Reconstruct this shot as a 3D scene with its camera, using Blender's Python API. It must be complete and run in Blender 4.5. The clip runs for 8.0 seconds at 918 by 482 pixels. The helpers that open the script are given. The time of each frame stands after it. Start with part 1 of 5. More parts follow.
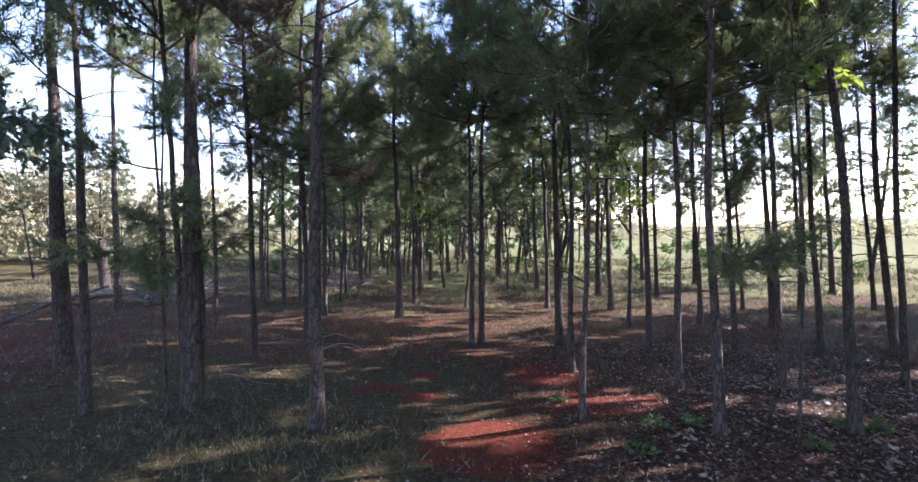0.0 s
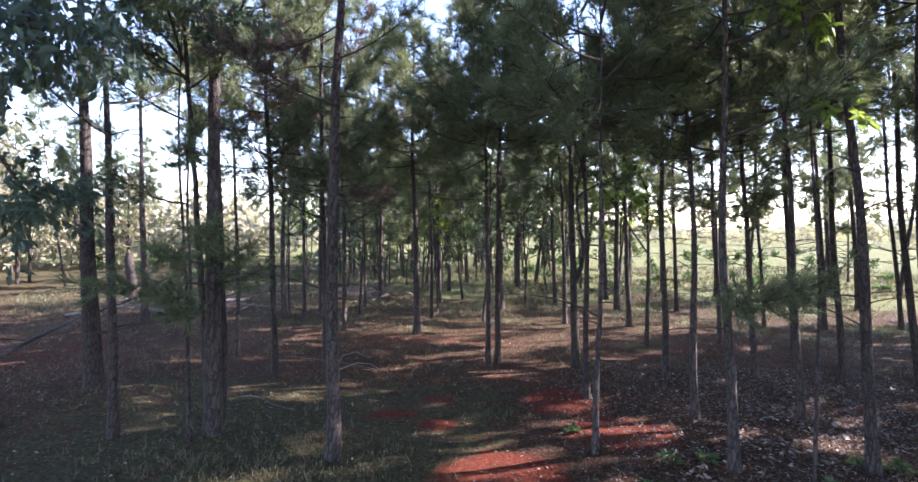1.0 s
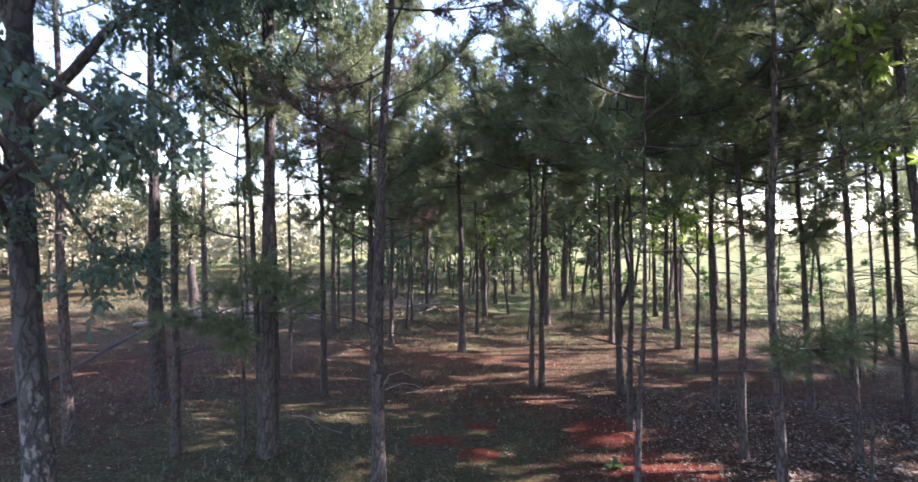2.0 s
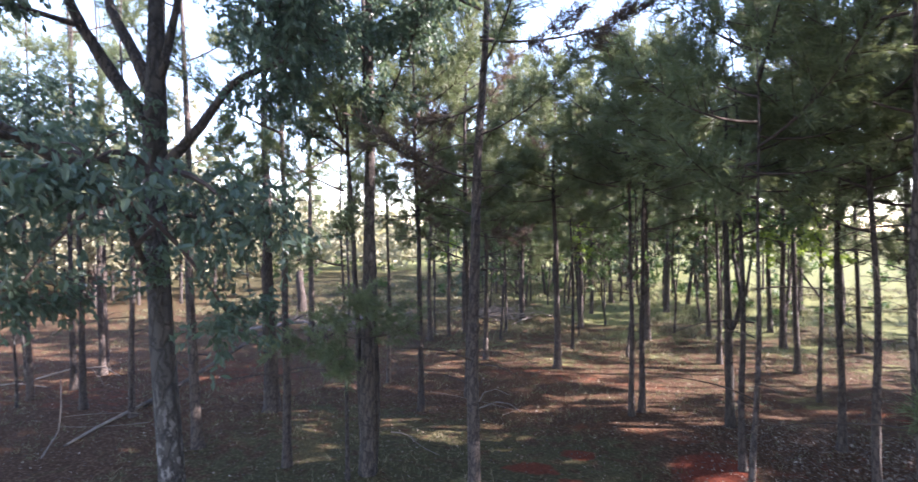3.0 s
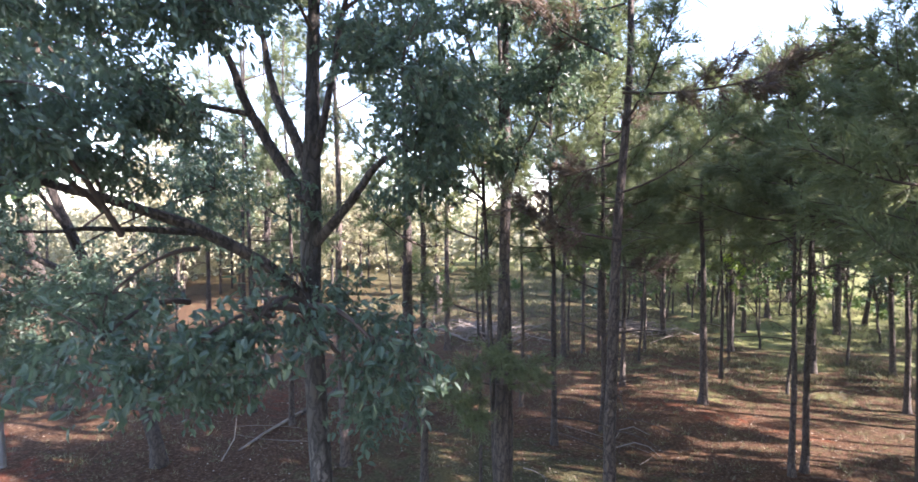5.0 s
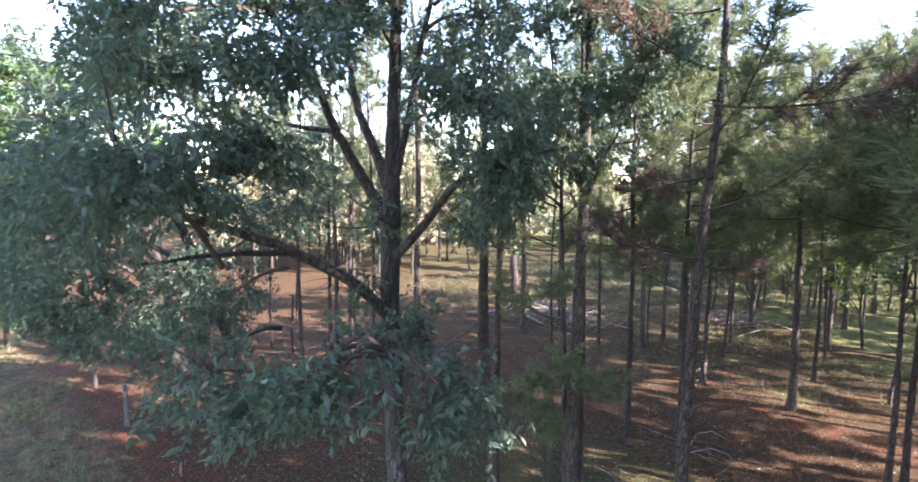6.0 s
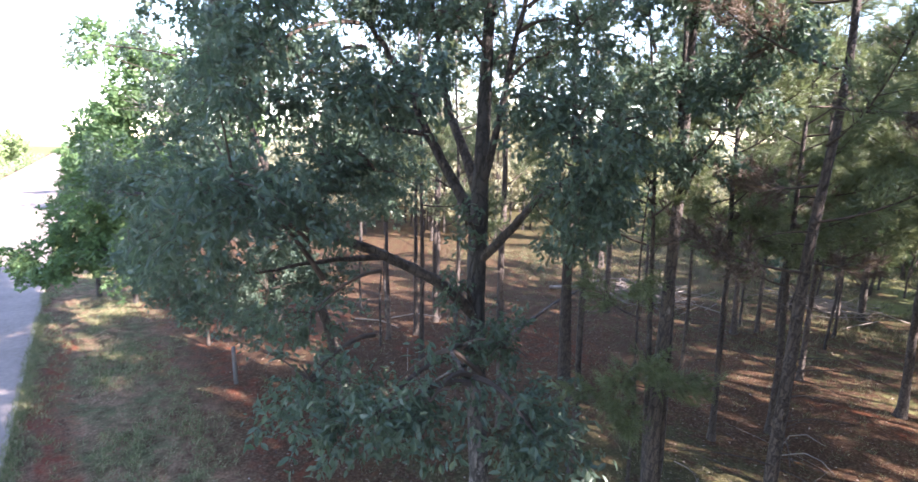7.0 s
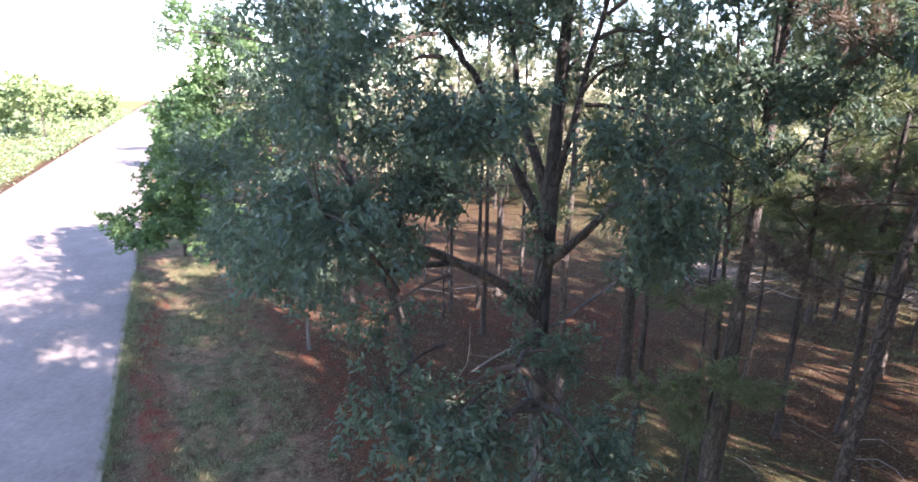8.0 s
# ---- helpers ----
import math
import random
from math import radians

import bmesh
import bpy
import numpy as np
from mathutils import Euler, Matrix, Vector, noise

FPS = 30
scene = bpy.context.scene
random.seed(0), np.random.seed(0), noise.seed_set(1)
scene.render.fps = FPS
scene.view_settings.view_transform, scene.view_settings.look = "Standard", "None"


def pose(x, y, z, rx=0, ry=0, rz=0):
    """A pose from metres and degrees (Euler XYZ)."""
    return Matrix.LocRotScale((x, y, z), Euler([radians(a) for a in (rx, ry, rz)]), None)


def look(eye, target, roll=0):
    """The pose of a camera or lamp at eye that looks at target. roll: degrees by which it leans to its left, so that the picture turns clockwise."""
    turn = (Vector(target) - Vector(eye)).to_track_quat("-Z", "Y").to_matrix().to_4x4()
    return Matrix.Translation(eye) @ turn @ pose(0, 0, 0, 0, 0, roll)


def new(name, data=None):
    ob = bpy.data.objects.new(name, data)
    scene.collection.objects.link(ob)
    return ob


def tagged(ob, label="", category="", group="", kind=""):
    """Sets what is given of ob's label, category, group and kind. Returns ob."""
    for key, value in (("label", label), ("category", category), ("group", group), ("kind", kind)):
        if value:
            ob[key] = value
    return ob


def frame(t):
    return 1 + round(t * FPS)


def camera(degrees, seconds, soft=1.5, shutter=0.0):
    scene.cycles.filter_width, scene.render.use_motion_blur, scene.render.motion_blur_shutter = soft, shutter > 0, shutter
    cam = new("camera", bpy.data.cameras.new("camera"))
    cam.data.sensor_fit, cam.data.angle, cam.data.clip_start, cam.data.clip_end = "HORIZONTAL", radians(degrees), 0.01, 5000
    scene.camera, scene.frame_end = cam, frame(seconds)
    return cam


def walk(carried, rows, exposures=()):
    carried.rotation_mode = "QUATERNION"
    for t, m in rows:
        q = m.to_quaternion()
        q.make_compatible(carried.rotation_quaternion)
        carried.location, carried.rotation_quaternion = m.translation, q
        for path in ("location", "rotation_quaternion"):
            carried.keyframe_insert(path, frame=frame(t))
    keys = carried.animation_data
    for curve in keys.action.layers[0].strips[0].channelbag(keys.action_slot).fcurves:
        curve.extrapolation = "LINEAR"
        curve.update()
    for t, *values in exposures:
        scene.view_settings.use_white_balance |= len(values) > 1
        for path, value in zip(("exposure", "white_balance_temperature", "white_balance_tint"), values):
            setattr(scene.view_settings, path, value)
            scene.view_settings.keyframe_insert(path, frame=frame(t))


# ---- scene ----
cam = camera(80.2, 8.0, soft=1.55, shutter=0.36)
PATH = [
    (0, (0.777, 1.244, 3.332), (0.583, 3.233, 3.277), -0.4),
    (0.5, (0.831, 1.189, 3.613), (0.605, 3.175, 3.562), -0.4),
    (1, (0.898, 1.13, 3.879), (0.63, 3.111, 3.832), -0.3),
    (1.2, (0.929, 1.056, 3.943), (0.639, 3.035, 3.904), -0.3),
    (2.3, (1.031, 0.944, 4.652), (0.515, 2.877, 4.62), -0.2),
    (2.5, (0.998, 0.923, 4.755), (0.425, 2.839, 4.724), -0.4),
    (3, (0.998, 1.002, 5.031), (0.231, 2.848, 4.995), -0.4),
    (3.5, (0.93, 1.07, 5.37), (0.014, 2.847, 5.325), -0.5),
    (4, (0.903, 1.079, 5.682), (-0.108, 2.803, 5.622), -0.4),
    (4.5, (0.899, 1.1, 5.979), (-0.195, 2.772, 5.906), -0.3),
    (4.7, (0.892, 1.097, 6.054), (-0.236, 2.747, 5.986), -0.4),
    (5.8, (0.994, 1.08, 6.911), (-0.37, 2.533, 6.739), 0.6),
    (6, (0.998, 1.074, 7.008), (-0.404, 2.487, 6.811), 0.6),
    (6.1, (0.99, 1.062, 7.051), (-0.434, 2.451, 6.849), 1.0),
    (6.5, (0.984, 1.059, 7.32), (-0.515, 2.355, 7.051), 0.8),
    (7, (0.948, 1.013, 7.674), (-0.634, 2.187, 7.33), 1.1),
    (7.5, (0.924, 0.951, 8.037), (-0.708, 2.029, 7.617), 1.4),
    (8, (0.901, 0.88, 8.416), (-0.774, 1.852, 7.917), 1.5),
]
walk(cam, [(t, look(eye, target, roll)) for t, eye, target, roll in PATH], exposures=[(0.0, 2.38, 6050, 33), (1.0, 2.56, 6100, 32), (2.5, 2.86, 6250, 30), (4.5, 3.04, 6450, 28), (6.5, 3.08, 6500, 25), (8.0, 2.88, 6500, 27)])

# ---------------------------------------------------------------- sky and sun
SUN_AZ, SUN_EL = 68.0, 29.0          # degrees clockwise from +y, and above the horizon
world = bpy.data.worlds.new("sky")
scene.world = world
world.use_nodes = True
wn = world.node_tree
sky = wn.nodes.new("ShaderNodeTexSky")
sky.sky_type, sky.sun_disc = "NISHITA", False
sky.sun_elevation, sky.sun_rotation = radians(SUN_EL), radians(SUN_AZ)
sky.air_density, sky.dust_density = 1.0, 0.15
wn.nodes["Background"].inputs[1].default_value = 0.125
wn.links.new(sky.outputs[0], wn.nodes["Background"].inputs[0])
sun = new("sun", bpy.data.lights.new("sun", "SUN"))
sun.data.energy, sun.data.angle, sun.data.color = 5.0, radians(0.55), (1.0, 0.95, 0.87)
sun_from = Vector((math.sin(radians(SUN_AZ)) * math.cos(radians(SUN_EL)), math.cos(radians(SUN_AZ)) * math.cos(radians(SUN_EL)), math.sin(radians(SUN_EL))))
sun.matrix_world = look(sun_from * 60, (0, 0, 0))


# ---------------------------------------------------------------- materials
def mat_base(name):
    m = bpy.data.materials.new(name)
    m.use_nodes = True
    n = m.node_tree.nodes
    return m, n, m.node_tree.links, n["Principled BSDF"], n["Material Output"]


def ramp(n, l, fac, *stops):
    r = n.new("ShaderNodeValToRGB")
    while len(r.color_ramp.elements) < len(stops):
        r.color_ramp.elements.new(0.5)
    for e, (p, c) in zip(r.color_ramp.elements, stops):
        e.position, e.color = p, (*c, 1)
    l.new(fac, r.inputs[0])
    return r.outputs[0]


def noise_tex(n, l, scale, detail=4, rough=0.6, vec=None, stretch=None):
    t = n.new("ShaderNodeTexNoise")
    t.inputs["Scale"].default_value, t.inputs["Detail"].default_value, t.inputs["Roughness"].default_value = scale, detail, rough
    if vec is None:
        vec = n.new("ShaderNodeTexCoord").outputs["Object"]
    if stretch:
        mp = n.new("ShaderNodeMapping")
        mp.inputs["Scale"].default_value = stretch
        l.new(vec, mp.inputs[0])
        vec = mp.outputs[0]
    l.new(vec, t.inputs["Vector"])
    return t.outputs["Fac"]


def mix_col(n, l, fac, a, b, mode="MIX"):
    m = n.new("ShaderNodeMix")
    m.data_type, m.blend_type = "RGBA", mode
    for sock, v in ((m.inputs[0], fac), (m.inputs[6], a), (m.inputs[7], b)):
        if isinstance(v, (int, float)):
            sock.default_value = v
        elif isinstance(v, tuple):
            sock.default_value = (*v, 1)
        else:
            l.new(v, sock)
    return m.outputs[2]


def bump(n, l, height, strength, dist, bsdf):
    b = n.new("ShaderNodeBump")
    b.inputs["Strength"].default_value, b.inputs["Distance"].default_value = strength, dist
    l.new(height, b.inputs["Height"])
    l.new(b.outputs[0], bsdf.inputs["Normal"])


def leaf_mat(name, dark, light, warm, glow=0.35, rough=0.45):
    """Leaves: colour varies from leaf to leaf, and light shines through."""
    m, n, l, p, out = mat_base(name)
    geo = n.new("ShaderNodeNewGeometry")
    col = ramp(n, l, geo.outputs["Random Per Island"], (0.0, dark), (0.55, light), (0.95, light), (1.0, warm))
    patch = noise_tex(n, l, 0.9, 3)
    col = mix_col(n, l, patch, col, mix_col(n, l, 0.5, col, light), "MIX")
    l.new(col, p.inputs["Base Color"])
    p.inputs["Roughness"].default_value = rough
    p.inputs["Specular IOR Level"].default_value = 0.42
    tr = n.new("ShaderNodeBsdfTranslucent")
    l.new(mix_col(n, l, 0.4, col, (light[0] * 1.6, light[1] * 1.6, light[2] * 0.9)), tr.inputs[0])
    mx = n.new("ShaderNodeMixShader")
    mx.inputs[0].default_value = glow
    l.new(p.outputs[0], mx.inputs[1])
    l.new(tr.outputs[0], mx.inputs[2])
    l.new(mx.outputs[0], out.inputs[0])
    return m


def noise_shift(n, l, value, gain, offset):
    m = n.new("ShaderNodeMath")
    m.operation, m.use_clamp = "MULTIPLY_ADD", True
    m.inputs[1].default_value, m.inputs[2].default_value = gain, offset
    l.new(value, m.inputs[0])
    return m.outputs[0]


def bark_mat(name, dark, mid, pale, scale, pale_amount, low_pale=False):
    m, n, l, p, out = mat_base(name)
    plates = n.new("ShaderNodeTexVoronoi")
    plates.feature = "DISTANCE_TO_EDGE"
    mp = n.new("ShaderNodeMapping")
    mp.inputs["Scale"].default_value = (1, 1, 0.28)
    l.new(n.new("ShaderNodeTexCoord").outputs["Object"], mp.inputs[0])
    wob = noise_tex(n, l, 9, 3)
    add = n.new("ShaderNodeVectorMath")
    add.operation = "MULTIPLY_ADD"
    add.inputs[1].default_value = (0.12, 0.12, 0.12)
    l.new(wob, add.inputs[0])
    l.new(mp.outputs[0], add.inputs[2])
    l.new(add.outputs[0], plates.inputs["Vector"])
    plates.inputs["Scale"].default_value = scale
    crack = ramp(n, l, plates.outputs["Distance"], (0.0, (0, 0, 0)), (0.18, (1, 1, 1)))
    fine = noise_tex(n, l, 45, 5, 0.7, stretch=(1, 1, 0.3))
    body = mix_col(n, l, fine, mid, tuple(min(1, c * 1.5) for c in mid))
    big = noise_tex(n, l, 3.2, 4, 0.65, stretch=(1, 1, 0.6))
    lich = ramp(n, l, big, (0.62 - pale_amount, (0, 0, 0)), (0.72 - pale_amount, (1, 1, 1)))
    body = mix_col(n, l, lich, body, pale)
    if low_pale:
        sep = n.new("ShaderNodeSeparateXYZ")
        l.new(n.new("ShaderNodeTexCoord").outputs["Object"], sep.inputs[0])
        zone = ramp(n, l, noise_shift(n, l, sep.outputs[2], -0.25, 1.06), (0.28, (0, 0, 0)), (0.55, (1, 1, 1)))
        spots = ramp(n, l, noise_tex(n, l, 11, 4, 0.7, stretch=(1, 1, 0.6)), (0.5, (0, 0, 0)), (0.56, (1, 1, 1)))
        body = mix_col(n, l, mix_col(n, l, 1.0, zone, spots, "MULTIPLY"), body, (0.15, 0.135, 0.125))
    col = mix_col(n, l, crack, dark, body)
    info = n.new("ShaderNodeObjectInfo")
    hsv = n.new("ShaderNodeHueSaturation")
    mr = n.new("ShaderNodeMapRange")
    mr.inputs[3].default_value, mr.inputs[4].default_value = 0.75, 1.3
    l.new(info.outputs["Random"], mr.inputs[0])
    l.new(mr.outputs[0], hsv.inputs["Value"])
    l.new(col, hsv.inputs["Color"])
    l.new(hsv.outputs[0], p.inputs["Base Color"])
    p.inputs["Roughness"].default_value = 0.92
    hgt = n.new("ShaderNodeMath")
    hgt.operation = "MULTIPLY_ADD"
    hgt.inputs[1].default_value = 0.35
    l.new(fine, hgt.inputs[0])
    l.new(crack, hgt.inputs[2])
    bump(n, l, hgt.outputs[0], 0.9, 0.02, p)
    return m


def plain_mat(name, a, b, scale, rough=0.9, bump_d=0.01, stretch=None):
    m, n, l, p, out = mat_base(name)
    f = noise_tex(n, l, scale, 6, 0.65, stretch=stretch)
    g = noise_tex(n, l, scale * 9, 4, 0.7, stretch=stretch)
    col = mix_col(n, l, ramp(n, l, f, (0.35, (0, 0, 0)), (0.65, (1, 1, 1))), a, b)
    col = mix_col(n, l, 0.35, col, mix_col(n, l, g, (0, 0, 0), tuple(min(1, 2 * c) for c in b)))
    l.new(col, p.inputs["Base Color"])
    p.inputs["Roughness"].default_value = rough
    p.inputs["Specular IOR Level"].default_value = 0.12
    bump(n, l, g, 0.6, bump_d, p)
    return m


def island_mat(name, *cols, rough=0.8, glow=0.0):
    """Small loose pieces, each with a colour of its own."""
    m, n, l, p, out = mat_base(name)
    geo = n.new("ShaderNodeNewGeometry")
    col = ramp(n, l, geo.outputs["Random Per Island"], *[(i / max(1, len(cols) - 1), c) for i, c in enumerate(cols)])
    l.new(col, p.inputs["Base Color"])
    p.inputs["Roughness"].default_value = rough
    if glow:
        tr = n.new("ShaderNodeBsdfTranslucent")
        l.new(col, tr.inputs[0])
        mx = n.new("ShaderNodeMixShader")
        mx.inputs[0].default_value = glow
        l.new(p.outputs[0], mx.inputs[1])
        l.new(tr.outputs[0], mx.inputs[2])
        l.new(mx.outputs[0], out.inputs[0])
    return m


def ground_mat():
    m, n, l, p, out = mat_base("forest_soil")
    def attr(name):
        a = n.new("ShaderNodeAttribute")
        a.attribute_name = name
        return a.outputs["Fac"]
    fine = noise_tex(n, l, 14, 6, 0.7)
    mid = noise_tex(n, l, 2.3, 5, 0.65)
    grit = noise_tex(n, l, 70, 3, 0.7)
    litter = ramp(n, l, fine, (0.3, (0.034, 0.0165, 0.0095)), (0.5, (0.078, 0.041, 0.0235)), (0.7, (0.195, 0.13, 0.082)))
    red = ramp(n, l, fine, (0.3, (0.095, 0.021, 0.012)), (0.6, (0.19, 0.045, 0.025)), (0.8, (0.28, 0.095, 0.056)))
    grass = ramp(n, l, fine, (0.3, (0.036, 0.032, 0.016)), (0.55, (0.086, 0.076, 0.036)), (0.75, (0.19, 0.16, 0.085)))
    wide = noise_tex(n, l, 0.16, 5, 0.6)
    lush = mix_col(n, l, ramp(n, l, wide, (0.38, (0, 0, 0)), (0.62, (1, 1, 1))), ramp(n, l, mid, (0.3, (0.1, 0.108, 0.04)), (0.6, (0.2, 0.2, 0.08)), (0.75, (0.31, 0.28, 0.14))),
                   ramp(n, l, fine, (0.3, (0.085, 0.1, 0.038)), (0.6, (0.175, 0.185, 0.075)), (0.8, (0.27, 0.26, 0.14))))
    def soft(a, k):
        mm = n.new("ShaderNodeMath")
        mm.operation = "MULTIPLY_ADD"
        mm.inputs[1].default_value = k
        l.new(mid, mm.inputs[0])
        mm2 = n.new("ShaderNodeMath")
        mm2.operation = "SUBTRACT"
        l.new(a, mm.inputs[2])
        l.new(mm.outputs[0], mm2.inputs[0])
        mm2.inputs[1].default_value = k * 0.5
        return ramp(n, l, mm2.outputs[0], (0.38, (0, 0, 0)), (0.62, (1, 1, 1)))
    col = mix_col(n, l, soft(attr("grass"), 1.4), litter, grass)
    dusty = ramp(n, l, fine, (0.3, (0.2, 0.11, 0.072)), (0.55, (0.37, 0.22, 0.148)), (0.78, (0.5, 0.35, 0.25)))
    tufty = ramp(n, l, fine, (0.3, (0.09, 0.105, 0.05)), (0.55, (0.175, 0.19, 0.095)), (0.78, (0.28, 0.275, 0.155)))
    dusty = mix_col(n, l, ramp(n, l, noise_tex(n, l, 0.75, 5, 0.7), (0.45, (0, 0, 0)), (0.6, (1, 1, 1))), dusty, tufty)
    col = mix_col(n, l, mix_col(n, l, 1.0, attr("verge"), ramp(n, l, mid, (0.36, (0.12, 0.12, 0.12)), (0.6, (1, 1, 1))), "MULTIPLY"), col, mix_col(n, l, 0.3, dusty, col))
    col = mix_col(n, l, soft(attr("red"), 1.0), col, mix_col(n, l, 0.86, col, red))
    col = mix_col(n, l, soft(attr("field"), 0.8), col, lush)
    col = mix_col(n, l, 0.3, col, mix_col(n, l, grit, (0, 0, 0), col, "MIX"))
    l.new(col, p.inputs["Base Color"])
    p.inputs["Roughness"].default_value = 0.95
    p.inputs["Specular IOR Level"].default_value = 0.08
    h = n.new("ShaderNodeMath")
    h.operation = "ADD"
    l.new(fine, h.inputs[0])
    l.new(grit, h.inputs[1])
    bump(n, l, h.outputs[0], 0.8, 0.05, p)
    return m


M_GROUND = ground_mat()
M_PINE_BARK = bark_mat("pine_bark", (0.017, 0.012, 0.01), (0.06, 0.046, 0.039), (0.2, 0.175, 0.16), 16, -0.01)
M_GUM_BARK = bark_mat("mottled_bark", (0.015, 0.013, 0.011), (0.036, 0.031, 0.027), (0.1, 0.092, 0.083), 9, -0.03, True)
M_DARK_BARK = bark_mat("dark_bark", (0.018, 0.014, 0.012), (0.05, 0.039, 0.032), (0.17, 0.15, 0.135), 12, -0.02)
M_LIMB = plain_mat("branch_bark", (0.035, 0.027, 0.022), (0.08, 0.062, 0.052), 6, 0.9, 0.006, (1, 1, 0.4))
M_DEADWOOD = plain_mat("weathered_wood", (0.1, 0.08, 0.068), (0.24, 0.205, 0.18), 5, 0.9, 0.006, (1, 1, 0.3))
M_POST = plain_mat("fence_wood", (0.06, 0.056, 0.054), (0.14, 0.132, 0.13), 5, 0.9, 0.006, (1, 1, 0.3))
M_NEEDLE = leaf_mat("pine_needles", (0.058, 0.076, 0.042), (0.13, 0.158, 0.082), (0.22, 0.2, 0.115), 0.42, 0.55)
M_NEEDLE_BROWN = leaf_mat("dead_needles", (0.055, 0.042, 0.035), (0.115, 0.083, 0.065), (0.18, 0.13, 0.1), 0.3, 0.7)
M_LEAF = leaf_mat("dark_leaves", (0.034, 0.056, 0.04), (0.078, 0.118, 0.084), (0.13, 0.16, 0.1), 0.42, 0.42)
M_LEAF_MID = leaf_mat("green_leaves", (0.03, 0.058, 0.022), (0.07, 0.115, 0.042), (0.15, 0.17, 0.06), 0.35, 0.5)
M_LEAF_LIGHT = leaf_mat("light_leaves", (0.046, 0.085, 0.036), (0.095, 0.165, 0.066), (0.17, 0.22, 0.085), 0.4, 0.55)
M_YOUNG_LEAF = leaf_mat("young_leaves", (0.09, 0.15, 0.03), (0.2, 0.28, 0.055), (0.3, 0.33, 0.09), 0.55, 0.5)
M_SCRUB = leaf_mat("dry_scrub_leaves", (0.18, 0.175, 0.12), (0.3, 0.285, 0.19), (0.4, 0.355, 0.26), 0.4, 0.7)
M_LITTER = island_mat("fallen_leaves", (0.035, 0.022, 0.015), (0.05, 0.032, 0.022), (0.07, 0.046, 0.032), (0.09, 0.06, 0.042), (0.12, 0.085, 0.06), (0.17, 0.125, 0.09), (0.36, 0.3, 0.24), rough=0.7)
# dry leaves with the brightness of sun put into their colour
M_SUNLIT_LITTER = island_mat("sunlit_fallen_leaves", (0.08, 0.052, 0.036), (0.14, 0.1, 0.072), (0.21, 0.16, 0.115), (0.33, 0.27, 0.2), rough=0.6)
M_GRASS = island_mat("grass_blades", (0.044, 0.054, 0.022), (0.082, 0.094, 0.038), (0.14, 0.135, 0.066), (0.26, 0.215, 0.135), rough=0.6, glow=0.35)
M_VERGE_GRASS = island_mat("dusty_grass_blades", (0.075, 0.1, 0.042), (0.13, 0.16, 0.07), (0.2, 0.205, 0.1), (0.34, 0.28, 0.18), rough=0.75, glow=0.3)
M_FIELD_LEAF = leaf_mat("field_tree_leaves", (0.13, 0.18, 0.085), (0.24, 0.31, 0.15), (0.34, 0.37, 0.2), 0.4, 0.6)
M_CROP = island_mat("crop_leaves", (0.07, 0.11, 0.045), (0.16, 0.22, 0.1), (0.29, 0.34, 0.19), rough=0.6, glow=0.35)
M_ROAD = plain_mat("worn_road", (0.17, 0.135, 0.12), (0.24, 0.195, 0.175), 0.6, 0.85, 0.008)
M_KERB = plain_mat("kerb_concrete", (0.12, 0.1, 0.085), (0.27, 0.235, 0.205), 3, 0.9, 0.008)
M_HILL = plain_mat("far_hills", (0.1, 0.13, 0.1), (0.17, 0.19, 0.13), 0.03, 1.0, 0.5)


# ---------------------------------------------------------------- mesh helpers
rng = np.random.default_rng(7)


def mesh_from(name, V, F, material, smooth=False):
    """A mesh from an array of vertices and one or more arrays of faces (all of one size in each array)."""
    me = bpy.data.meshes.new(name)
    V = np.asarray(V, dtype=np.float32).reshape(-1, 3)
    Fs = F if isinstance(F, list) else [F]
    Fs = [np.asarray(f, dtype=np.int32) for f in Fs if len(f)]
    loops = np.concatenate([f.ravel() for f in Fs])
    sizes = np.concatenate([np.full(len(f), f.shape[1], dtype=np.int32) for f in Fs])
    me.vertices.add(len(V))
    me.vertices.foreach_set("co", V.ravel())
    me.loops.add(len(loops))
    me.loops.foreach_set("vertex_index", loops)
    me.polygons.add(len(sizes))
    me.polygons.foreach_set("loop_start", np.concatenate([[0], np.cumsum(sizes)[:-1]]).astype(np.int32))
    me.polygons.foreach_set("loop_total", sizes)
    me.polygons.foreach_set("use_smooth", np.full(len(sizes), smooth))
    me.update(calc_edges=True)
    me.materials.append(material)
    return me


def part(name, me, parent, label=""):
    ob = new(name, me)
    ob.parent = parent
    return tagged(ob, label) if label else ob


